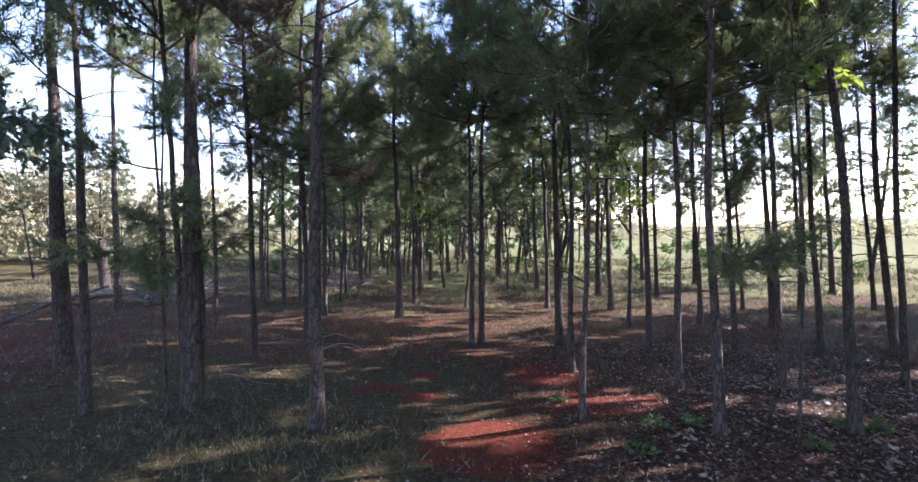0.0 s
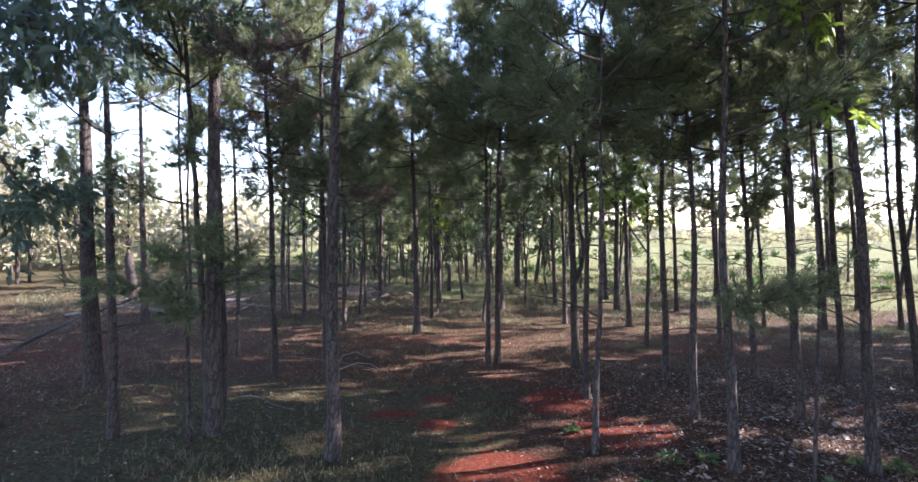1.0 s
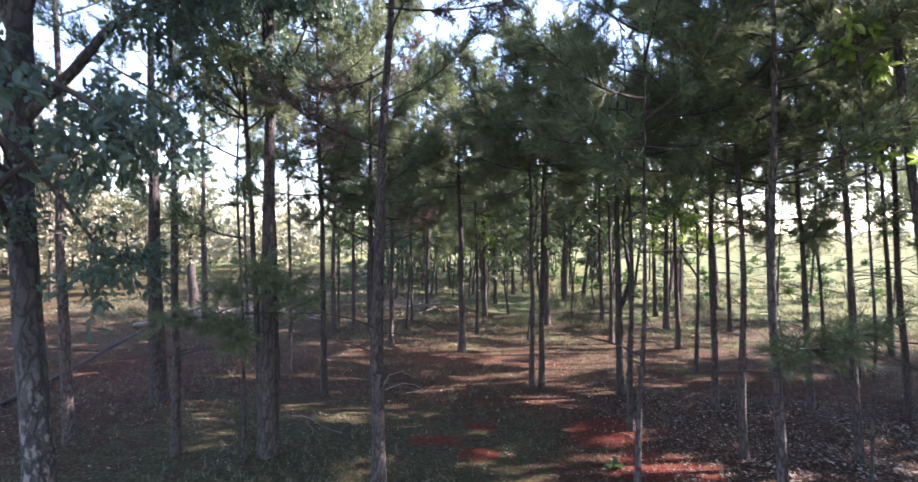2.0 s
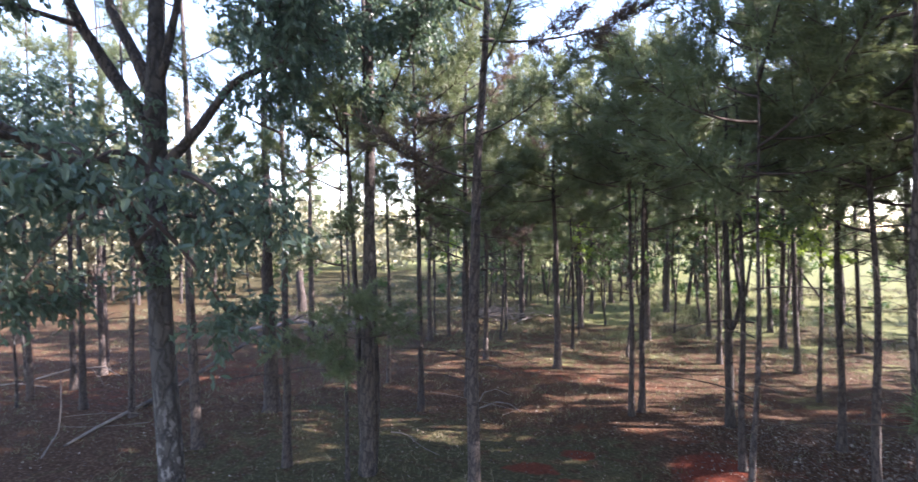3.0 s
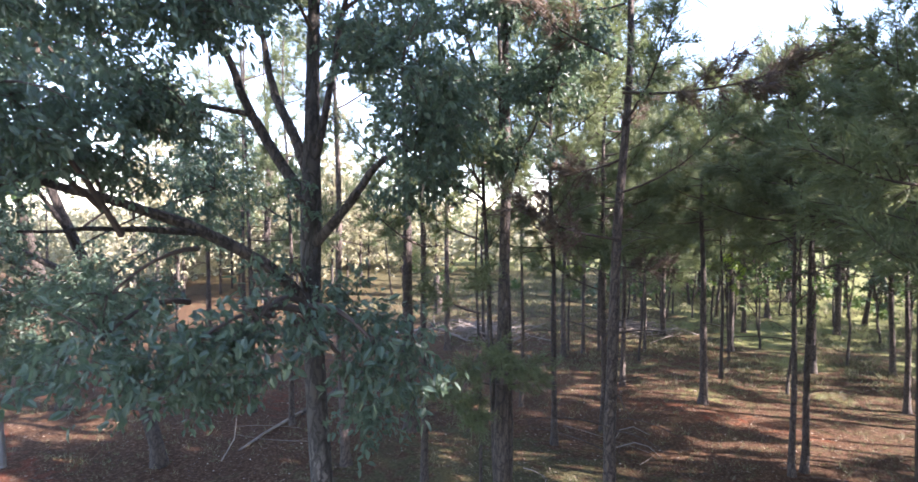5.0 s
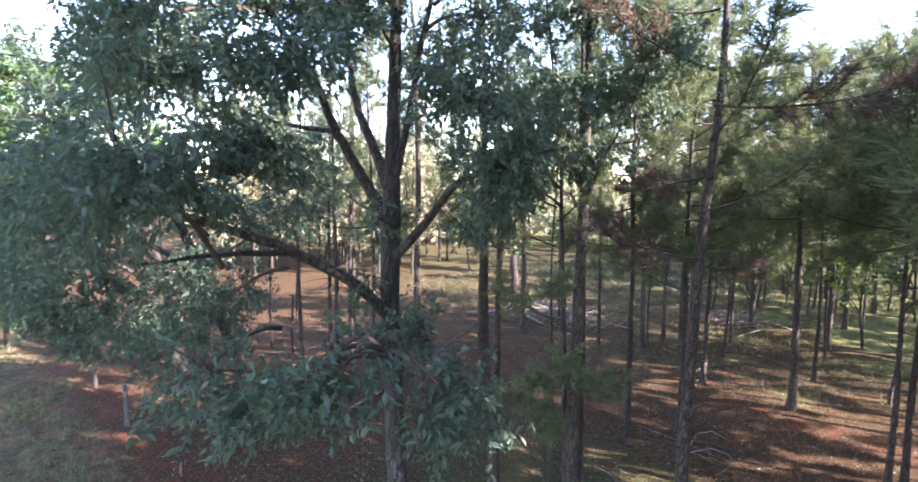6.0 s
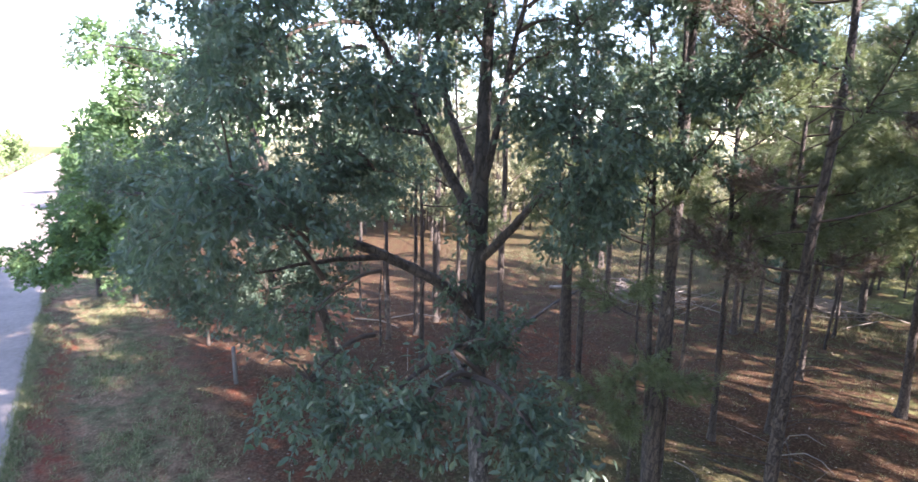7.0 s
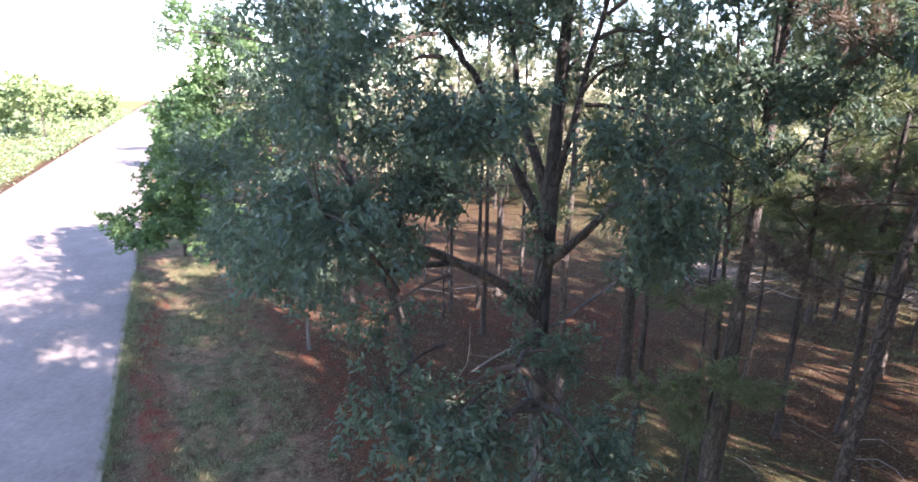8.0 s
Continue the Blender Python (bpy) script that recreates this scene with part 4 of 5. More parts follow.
broadleaf("sapling", 5.0, 9.7, [(-0.1, 0.03, 0, 0), (3.0, 0.022, 0.05, 0), (7.6, 0.008, -0.2, 0.1)], [],
          [((0.1, -0.3, 5.6), (0.3, 0.3, 0.25), 60, (0.0, 0, 5.3)), ((-0.4, 0.0, 7.2), (0.5, 0.4, 0.3), 110, (-0.15, 0.08, 6.9)), ((0.2, 0.2, 7.0), (0.35, 0.3, 0.3), 60, (-0.15, 0.08, 6.8))],
          0.17, 0.4, M_YOUNG_LEAF, M_DARK_BARK, "slender sapling with bright green sunlit leaves", "sapling", True, 15, 1.3)

# a second unseen tree, added so its dense crown shades the near road
broadleaf("broadleaf_tree", 7.4, 2.2,
          [(-0.2, 0.26, 0, 0), (0.4, 0.2, 0, 0), (5.0, 0.15, -0.1, 0), (12.0, 0.05, -0.3, 0.1)],
          [([(-0.15, 0.05, 7.0), (-1.6, 0.8, 9.0), (-3.2, 1.6, 10.4), (-5.0, 1.5, 11.0)], 0.09, 0.03)],
          [((-4.0, 0.0, 10.4), (1.6, 1.5, 1.0), 700, (-2.8, 1.4, 10.1)), ((-1.0, -1.7, 9.0), (1.6, 1.5, 1.0), 700, (-0.2, 0.05, 8.6)), ((-6.2, 0.4, 11.6), (1.7, 1.5, 0.9), 700, (-5.0, 1.5, 11.0)), ((-7.6, 2.0, 12.2), (1.7, 1.5, 0.9), 800, (-5.0, 1.5, 11.0)), ((-5.2, 1.2, 11.3), (1.8, 1.6, 1.0), 800, (-4.8, 1.5, 10.9)), ((-4.8, 3.0, 12.3), (1.8, 1.6, 1.0), 800, (-4.4, 1.5, 10.9)), ((-2.4, 3.2, 11.6), (1.8, 1.6, 1.0), 800, (-3.0, 1.5, 10.2)), ((-3.4, 1.8, 10.8), (1.9, 1.8, 1.1), 800, (-3.0, 1.5, 10.2)), ((-1.2, 0.2, 11.0), (2.0, 1.9, 1.3), 800, (-0.25, 0.1, 10.0)), ((-2.2, -0.6, 9.4), (1.7, 1.6, 1.1), 700, (-1.4, 0.6, 8.8)),
           ((1.0, -0.8, 10.0), (1.8, 1.8, 1.2), 700, (-0.2, 0.05, 9.2)), ((-0.6, 1.6, 9.6), (1.7, 1.6, 1.1), 700, (-0.2, 0.05, 8.8))],
          0.34, 0.5, M_LEAF, M_DARK_BARK, "unseen broad-leaved tree added close to the road to cast shade", "broadleaf tree", False, 16, 1.35, 3.8)

# small broad-leaved trees standing among the pines
broadleaf("broadleaf_tree", 2.05, 16.3,
          [(-0.2, 0.16, 0, 0), (0.3, 0.115, 0, 0), (2.5, 0.09, -0.05, 0), (5.5, 0.06, -0.12, 0.05), (8.0, 0.03, -0.1, 0.1)],
          [([(-0.04, 0, 2.35), (0.15, -0.02, 2.8), (0.24, 0, 3.3), (0.13, 0, 3.9), (0.02, 0.05, 4.8), (0.25, 0.1, 6.2)], 0.07, 0.03)],
          [((0.4, 0.0, 5.4), (0.8, 0.7, 0.5), 240, (0.05, 0.05, 5.0)), ((1.1, -0.2, 5.1), (0.7, 0.7, 0.5), 240, (0.05, 0.05, 4.7)),
           ((-0.5, 0.2, 6.5), (0.8, 0.8, 0.6), 240, (-0.12, 0.05, 5.9)), ((0.7, 0.2, 7.3), (0.9, 0.9, 0.7), 260, (0.22, 0.1, 6.1))],
          0.13, 0.5, M_LEAF_MID, M_DARK_BARK, "small dark tree with a forked, crooked stem among the pines", "broadleaf tree", False, 17, 1.2, 1.6)
broadleaf("broadleaf_tree", 4.58, 19.5,
          [(-0.2, 0.1, 0, 0), (0.3, 0.07, 0, 0), (2.5, 0.055, 0.05, 0), (5.2, 0.025, 0.0, 0)],
          [([(0.04, 0, 3.0), (-0.5, -0.05, 3.8), (-1.1, -0.1, 4.7)], 0.035, 0.012)],
          [((-0.1, 0.0, 4.9), (0.75, 0.7, 0.6), 300, (0.02, 0, 4.3)), ((0.35, 0.2, 4.2), (0.5, 0.5, 0.4), 160, (0.04, 0, 3.6)),
           ((-1.2, -0.1, 4.9), (0.65, 0.6, 0.5), 240, (-1.0, -0.1, 4.5)), ((-0.3, 0.1, 5.7), (0.6, 0.6, 0.5), 180, (0.0, 0, 5.0)), ((-2.0, -0.1, 5.6), (0.5, 0.5, 0.4), 110, (-1.1, -0.1, 4.7))],
          0.13, 0.5, M_YOUNG_LEAF, M_DARK_BARK, "small tree with sunlit yellow-green leaves among the pines", "broadleaf tree", False, 18, 1.2, 1.5)


def pole_tree(x, y, h, base, lean, material, seed):
    """A thin, crooked young tree with a ragged crown, one of many behind the pines."""
    rnd = random.Random(seed)
    stem = [(-0.1, 0.07, 0, 0), (0.3, 0.055, 0, 0)]
    for q in range(1, 6):
        f = q / 5
        stem.append((0.3 + (h - 0.3) * f, 0.055 * (1 - 0.8 * f), lean * h * f + rnd.uniform(-0.12, 0.12), rnd.uniform(-0.12, 0.12)))
    limbs, clumps = [], []
    for q in range(7):
        f = (q + rnd.random()) / 7
        z = base + (h - base) * f
        a, r = rnd.uniform(0, 6.28), rnd.uniform(0.5, 1.3) * (1.1 - 0.6 * f)
        root = (lean * z * 0.95, 0.0, z - 0.5)
        c = (lean * z + r * math.cos(a), r * math.sin(a), z + rnd.uniform(0, 0.5))
        if q % 2 == 0:
            limbs.append(([root, ((root[0] + c[0]) / 2, c[1] / 2, (root[2] + c[2]) / 2 - 0.1), c], 0.022, 0.008))
        clumps.append((c, (rnd.uniform(0.5, 0.9), rnd.uniform(0.5, 0.9), rnd.uniform(0.35, 0.6)), 110, root))
    return broadleaf("broadleaf_tree", x, y, stem, limbs, clumps, 0.17, 0.5, material, M_DARK_BARK, "thin crooked young tree with a ragged leafy crown behind the pines", "broadleaf tree", False, seed, 1.3)


for k in range(26):
    rnd = random.Random(1200 + k)
    y = 23.5 + 1.0 * k + rnd.uniform(-1.5, 1.5)
    x = -0.42 * y + 0.62 * y * ((k * 0.618) % 1.0) + rnd.uniform(-1, 1)
    pole_tree(x, y, rnd.uniform(6.5, 10.5), rnd.uniform(2.6, 4.0), rnd.uniform(-0.06, 0.06), M_LEAF_MID if k % 4 else M_YOUNG_LEAF, 1300 + k)
for k in range(18):
    rnd = random.Random(1260 + k)
    y = 31 + 1.1 * k + rnd.uniform(-1.5, 1.5)
    x = -0.33 * y + 0.42 * y * ((k * 0.618) % 1.0) + rnd.uniform(-1, 1)
    pole_tree(x, y, rnd.uniform(3.2, 6.0), rnd.uniform(0.9, 1.8), rnd.uniform(-0.12, 0.12), M_LEAF_MID if k % 3 else M_LEAF, 1360 + k)

# leaning tree by the fence
leaning = broadleaf("broadleaf_tree", -13.3, 7.5,
          [(-0.2, 0.28, 0, 0), (0.4, 0.17, -0.05, 0), (2.0, 0.145, -0.45, -0.25), (4.0, 0.125, -1.0, -0.7), (6.5, 0.12, -1.5, -1.5), (9.0, 0.05, -1.8, -2.2)],
          [([(-0.9, -0.6, 3.6), (-0.6, -1.6, 4.6), (0.0, -2.8, 5.4), (0.6, -3.8, 5.8)], 0.09, 0.02),
           ([(-1.1, -0.9, 4.6), (-2.2, -2.2, 5.6), (-3.0, -3.8, 6.2), (-3.4, -4.6, 6.6)], 0.09, 0.02),
           ([(-1.3, -1.2, 5.6), (-0.4, -2.4, 7.2), (0.6, -3.6, 8.6)], 0.07, 0.015)],
          [((0.6, -3.9, 5.2), (1.6, 1.3, 1.2), 900, (0.3, -3.2, 5.6)),
           ((1.4, -2.6, 4.2), (1.5, 1.3, 1.2), 900, (0.2, -2.9, 5.3)),
           ((0.2, -1.6, 4.8), (1.4, 1.2, 1.1), 700, (-0.6, -1.6, 4.6)),
           ((-1.8, -3.4, 3.6), (1.7, 1.4, 1.2), 950, (-2.4, -2.8, 5.7)),
           ((-3.3, -4.8, 6.3), (1.7, 1.3, 1.3), 950, (-3.2, -4.2, 6.4)),
           ((-2.2, -4.7, 4.4), (1.8, 1.1, 1.1), 900, (-3.0, -3.8, 6.2)),
           ((-0.8, -4.0, 7.4), (1.5, 1.2, 1.1), 700, (-1.6, -1.7, 7.0)),
           ((1.0, -3.8, 8.5), (1.3, 1.1, 1.0), 600, (0.4, -3.3, 8.3)),
           ((0.8, -3.2, 6.9), (1.4, 1.1, 1.1), 650, (-0.2, -2.8, 7.4)),
           ((1.8, 0.6, 7.0), (1.4, 1.3, 1.1), 500, (-1.3, -1.2, 5.6)),
           ((0.8, 1.0, 8.0), (1.5, 1.3, 1.2), 750, (-1.3, -1.2, 6.0)),
           ((0.9, -2.4, 9.6), (1.6, 1.2, 1.1), 700, (-0.4, -2.4, 7.4)),
           ((-0.3, 0.8, 5.9), (1.4, 1.3, 1.1), 620, (-1.1, -0.8, 4.6)),
           ((0.9, -0.9, 4.6), (1.3, 1.2, 0.9), 620, (-0.8, -0.5, 3.6)),
           ((-1.6, -2.4, 10.4), (1.8, 1.5, 1.2), 700, (-1.8, -2.2, 8.8)),
           ((-2.8, -5.5, 10.0), (1.3, 1.1, 0.6), 70, (-1.8, -2.6, 9.6)),
           ((-2.6, -4.4, 10.4), (1.2, 1.0, 0.7), 150, (-1.8, -2.4, 9.6))],
          0.115, 0.7, M_LEAF, M_DARK_BARK, "leaning broad-leaved tree with a dense dark green crown", "broadleaf tree", False, 12, 1.1, 4.4)


def bare_spray(parent, start, tip, forks, seed):
    """A dead branch with many thin pale twigs, part of a living tree."""
    global rng
    rng = np.random.default_rng(seed)
    T = Tubes()
    start, tip = np.array(start, float), np.array(tip, float)
    main = curve_pts(start, (start + tip) / 2 + np.array([0, 0, 0.12]), tip, 8)
    T.add(main, np.linspace(0.022, 0.006, 8), 5)
    for k in range(forks):
        q = main[rng.integers(2, 8)]
        v = (tip - start) * rng.uniform(0.15, 0.4) + rng.normal(0, 0.22, 3)
        T.add(curve_pts(q, q + v * 0.5 + rng.normal(0, 0.05, 3), q + v, 4), np.linspace(0.009, 0.003, 4), 4)
    part("dead_branch", T.mesh("dead_branch", M_DEADWOOD), parent, "pale bare dead twigs")


bare_spray(leaning, (-0.4, -2.8, 7.9), (-1.1, -4.7, 8.5), 22, 141)
bare_spray(leaning, (0.2, -2.6, 7.3), (-0.5, -3.9, 7.7), 18, 142)
rng = np.random.default_rng(143)
dry = rng.normal(0, 1, (260, 3)) * np.array([0.5, 0.5, 0.32]) + np.array([-0.3, -3.2, 7.4])
part("dry_leaves", leaves_mesh("dry_leaves", dry, rng.normal(0, 0.6, dry.shape) + np.array([0, 0, -0.5]), rng.uniform(0.06, 0.13, 260), M_NEEDLE_BROWN), leaning, "cluster of dry brown leaves")

# trees and bushes along the verge farther on
broadleaf("broadleaf_tree", -20.4, 7.8,
          [(-0.2, 0.4, 0, 0), (0.4, 0.28, 0, 0), (3.0, 0.22, -0.2, -0.3), (6.0, 0.15, -0.3, -0.9), (9.0, 0.05, -0.4, -1.4)],
          [([(-0.2, -0.4, 3.2), (-0.4, -2.0, 4.4), (-0.2, -4.2, 5.2)], 0.1, 0.02),
           ([(-0.2, -0.5, 4.2), (-2.0, -1.6, 5.6), (-3.6, -2.8, 6.6)], 0.08, 0.02)],
          [((-0.9, -4.9, 5.0), (1.6, 1.2, 1.2), 800, (-0.2, -4.0, 5.1)),
           ((-2.3, -5.2, 3.3), (1.5, 1.0, 1.0), 560, (-0.3, -3.4, 4.9)),
           ((1.4, -4.0, 6.6), (1.9, 1.5, 1.4), 800, (-0.3, -1.2, 6.6)),
           ((-3.4, -3.6, 6.4), (2.0, 1.6, 1.5), 800, (-3.2, -2.6, 6.4)),
           ((-1.6, -4.4, 8.0), (2.0, 1.6, 1.4), 800, (-0.4, -1.3, 8.0)),
           ((0.6, -1.6, 8.2), (1.9, 1.6, 1.4), 600, (-0.4, -1.3, 8.2)),
           ((-3.8, -5.2, 5.2), (1.6, 1.0, 1.2), 600, (-3.4, -2.8, 6.5)),
           ((-4.6, -8.0, 3.2), (1.3, 0.9, 0.7), 400, (-2.4, -5.4, 3.6)), ((-3.8, -6.3, 3.5), (1.5, 1.1, 0.9), 560, (-2.4, -5.4, 3.6)), ((-4.6, -6.6, 4.7), (1.5, 1.1, 1.0), 520, (-3.4, -2.8, 6.5)), ((-5.0, -4.6, 4.0), (1.5, 1.2, 1.1), 520, (-3.4, -2.8, 6.4)),
           ((-3.0, -7.0, 3.0), (1.5, 1.1, 0.9), 560, (-2.4, -5.4, 3.4)),
           ((-2.0, -6.0, 5.6), (1.8, 1.3, 1.4), 700, (-0.2, -4.2, 5.2)),
           ((0.5, -5.4, 7.4), (1.6, 1.3, 1.3), 700, (-0.4, -1.3, 8.0)),
           ((0.5, -5.0, 10.2), (1.6, 1.3, 1.1), 380, (-0.4, -1.4, 8.9)),
           ((-1.4, -3.6, 10.2), (1.6, 1.3, 1.1), 600, (-0.4, -1.4, 8.9)),
           ((-3.2, -3.0, 8.8), (1.6, 1.3, 1.1), 500, (-3.4, -2.7, 6.6)),
           ((0.6, -3.0, 9.8), (1.6, 1.3, 1.1), 600, (-0.4, -1.4, 8.8)),
           ((0.3, -4.6, 8.8), (1.3, 1.1, 1.0), 400, (-0.4, -1.4, 8.6)),
           ((-3.4, -4.3, 9.0), (1.5, 1.2, 1.0), 420, (-3.4, -2.7, 6.8)),
           ((-3.6, -5.5, 7.5), (1.5, 1.1, 1.1), 420, (-3.4, -2.8, 6.6)),
           ((-3.4, -5.4, 5.8), (1.4, 1.1, 1.1), 420, (-3.4, -2.8, 6.5))],
          0.18, 0.45, M_LEAF_LIGHT, M_DARK_BARK, "broad-leaved tree overhanging the road verge", "broadleaf tree", False, 13, 1.35, 3.0)


def bush(x, y, r, h, n, material, label, seed, leaf=0.2):
    random.seed(seed)
    cl = []
    for k in range(7):
        a = k * 0.9 + random.random()
        rr = r * random.uniform(0.2, 0.65)
        z = h * random.uniform(0.25, 0.82)
        cl.append(((rr * math.cos(a), rr * math.sin(a), z), (r * 0.5, r * 0.5, h * 0.22), n // 7, (0.1 * math.cos(a), 0.1 * math.sin(a), z * 0.5)))
    return broadleaf("roadside_shrub", x, y, [(-0.1, 0.12, 0, 0), (h * 0.4, 0.08, 0.1, 0), (h * 0.85, 0.03, 0.1, 0.1)], [], cl, leaf, 0.25, material, M_DARK_BARK,
                     label, "shrub", False, seed, 1.25, 1.5)


bush(-28.2, 3.6, 2.4, 6.4, 2800, M_LEAF_LIGHT, "tall leafy green shrub beside the road verge", 31)
bush(-30.5, 2.3, 2.4, 7.0, 2800, M_LEAF_LIGHT, "tall leafy green shrub beside the road verge", 32)
bush(-68.0, 4.4, 3.6, 7.0, 2200, M_LEAF_LIGHT, "tall leafy green shrub beside the road verge", 36, 0.4)
bush(-88.0, 5.4, 4.5, 7.0, 2200, M_LEAF_LIGHT, "tall leafy green shrub beside the road verge", 37, 0.5)
random.seed(5)
for k in range(16):
    a, d = random.uniform(-76, -47), random.uniform(42, 62)
    bush(d * math.sin(radians(a)), 1 + d * math.cos(radians(a)), random.uniform(2.0, 3.6), random.uniform(6.5, 13.0), 1200, M_SCRUB, "tall dry pale scrub bush behind the pines", 300 + k, 0.31)
    random.seed(900 + k)
for k in range(9):
    random.seed(700 + k)
    a, d = -38 - k * 3.6, random.uniform(42, 54)
    bush(d * math.sin(radians(a)), 1 + d * math.cos(radians(a)), random.uniform(2.0, 3.3), 7.0 + 0.8 * k + random.uniform(0, 3.2), 1500, M_SCRUB, "tall dry pale scrub bush behind the pines", 400 + k, 0.28)

for k in range(11):
    random.seed(800 + k)
    a, d = -46 - k * 2.1, random.uniform(42, 54)
    bush(d * math.sin(radians(a)), 1 + d * math.cos(radians(a)), random.uniform(2.5, 4.0), random.uniform(13.0, 18.5), 1700, M_SCRUB, "tall dry pale scrub bush behind the pines", 500 + k, 0.29)


# rounded light trees at the far side of the field across the road
for k in range(14):
    rnd = random.Random(1500 + k)
    bush(-112 - 8 * (k % 3) - rnd.uniform(0, 4), -13.0 - 3.6 * k, 6.0, 11.6 + 0.4 * k + rnd.uniform(-0.6, 0.6), 1700, M_FIELD_LEAF, "rounded light green tree at the far edge of the field", 1600 + k, 0.75)


for k in range(5):
    bush(-168 - 9 * k, -17.5 + 2.2 * k, 7.0, 10.5 - 0.3 * k, 1500, M_FIELD_LEAF, "rounded light green tree at the far edge of the field", 1640 + k, 0.9)


# ---------------------------------------------------------------- fence posts
def fence_post(x, y, h, tilt, wood=None):
    T = Tubes()
    T.add([(0, 0, -0.2), (0, 0, 0.0), (0.005, 0.004, h * 0.5), (0, 0, h - 0.02), (0, 0, h)], [0.072, 0.07, 0.066, 0.062, 0.05], 9, 0.04)
    T.add([(0, 0, h), (0, 0, h + 0.004)], [0.05, 0.002], 9)
    ob = new("fence_post", T.mesh("fence_post", wood or M_POST))
    ob.location, ob.rotation_euler = (x, y, 0), (0, radians(tilt), x)
    return tagged(ob, "dark brown wooden fence post standing in red soil" if wood else "weathered grey wooden fence post standing in red soil", "fence post", "fence posts along the verge")


fence_post(-16.4, 5.12, 1.32, -3)
fence_post(-20.6, 5.2, 1.15, 2, M_LIMB)
fence_post(-26.3, 5.55, 1.25, -1)
fence_post(-30.0, 5.72, 1.25, 3)


# ---------------------------------------------------------------- fallen wood
def fallen_log(pts, r0, r1, label, seed, twigs=8, wood=None):
    wood = wood or M_DEADWOOD
    global rng
    rng = np.random.default_rng(seed)
    p = np.array(pts, float)
    T = Tubes()
    t = np.linspace(0, len(p) - 1, 4 * len(p))
    q = np.stack([np.interp(t, np.arange(len(p)), p[:, i]) for i in range(3)], 1)
    T.add(q, np.linspace(r0, r1, len(q)), 9, 0.06)
    e = new("fallen_log", T.mesh("fallen_log", wood))
    tagged(e, label, "log")
    for k in range(twigs):
        i = rng.integers(len(q) // 3, len(q))
        B = Tubes()
        v = rng.normal(0, 1, 3) * np.array([0.8, 0.8, 0.3]) + np.array([0, 0, 0.25])
        B.add(curve_pts(q[i], q[i] + v * 0.5, q[i] + v + rng.normal(0, 0.1, 3), 5), np.linspace(r1 * 0.5, 0.006, 5), 5)
        part("branch", B.mesh("branch", wood), e)
    return e


fallen_log([(-13.35, 11.9, 0.1), (-13.8, 13.2, 0.14), (-14.4, 15.0, 0.3), (-16.2, 19.5, 0.55), (-17.4, 24.0, 0.7)], 0.075, 0.06, "long dark fallen trunk lying on the forest floor", 41, 8, M_DARK_BARK)
fallen_log([(-12.5, 9.2, 0.04), (-12.95, 10.3, 0.07), (-13.5, 12.1, 0.1)], 0.03, 0.045, "pale weathered fallen log on the leaf litter", 42, 0)
fallen_log([(-19.5, 22.5, 0.1), (-17.0, 23.5, 0.5), (-15.0, 23.2, 0.2)], 0.1, 0.05, "broken dead trunk in a heap of branches", 43, 10)


def brush_heap(x, y, rx, ry, n, seed):
    global rng
    rng = np.random.default_rng(seed)
    T = Tubes()
    for k in range(n):
        a = rng.uniform(0, 6.28)
        c = np.array([rng.normal(0, rx * 0.5), rng.normal(0, ry * 0.5), rng.uniform(0.03, 0.5)])
        v = np.array([math.cos(a), math.sin(a), rng.normal(0, 0.2)]) * rng.uniform(0.4, 1.3)
        T.add(curve_pts(c - v, c + rng.normal(0, 0.1, 3), c + v, 4), np.linspace(0.025, 0.008, 4), 4)
    ob = new("brush_heap", T.mesh("brush_heap", M_DEADWOOD))
    ob.location = (x, y, 0.02)
    return tagged(ob, "heap of dry fallen branches and sticks", "brush heap", kind="stuff")


brush_heap(-15.5, 25.5, 2.6, 1.6, 160, 51)
brush_heap(-9.0, 31.0, 2.2, 1.4, 90, 52)


def snag(x, y, h, r, seed):
    global rng
    rng = np.random.default_rng(seed)
    T = Tubes()
    zz = np.linspace(-0.1, h, 9)
    T.add(np.stack([0.06 * np.sin(zz * 2), 0.05 * np.cos(zz * 1.7), zz], 1), r * (1.25 - 0.45 * zz / h), 10, 0.1)
    ob = new("tree_stump", T.mesh("tree_stump", M_PINE_BARK))
    ob.location = (x, y, 0)
    return tagged(ob, "broken dark dead stump among the pines", "tree stump")


snag(-21.5, 29.0, 2.6, 0.25, 61)


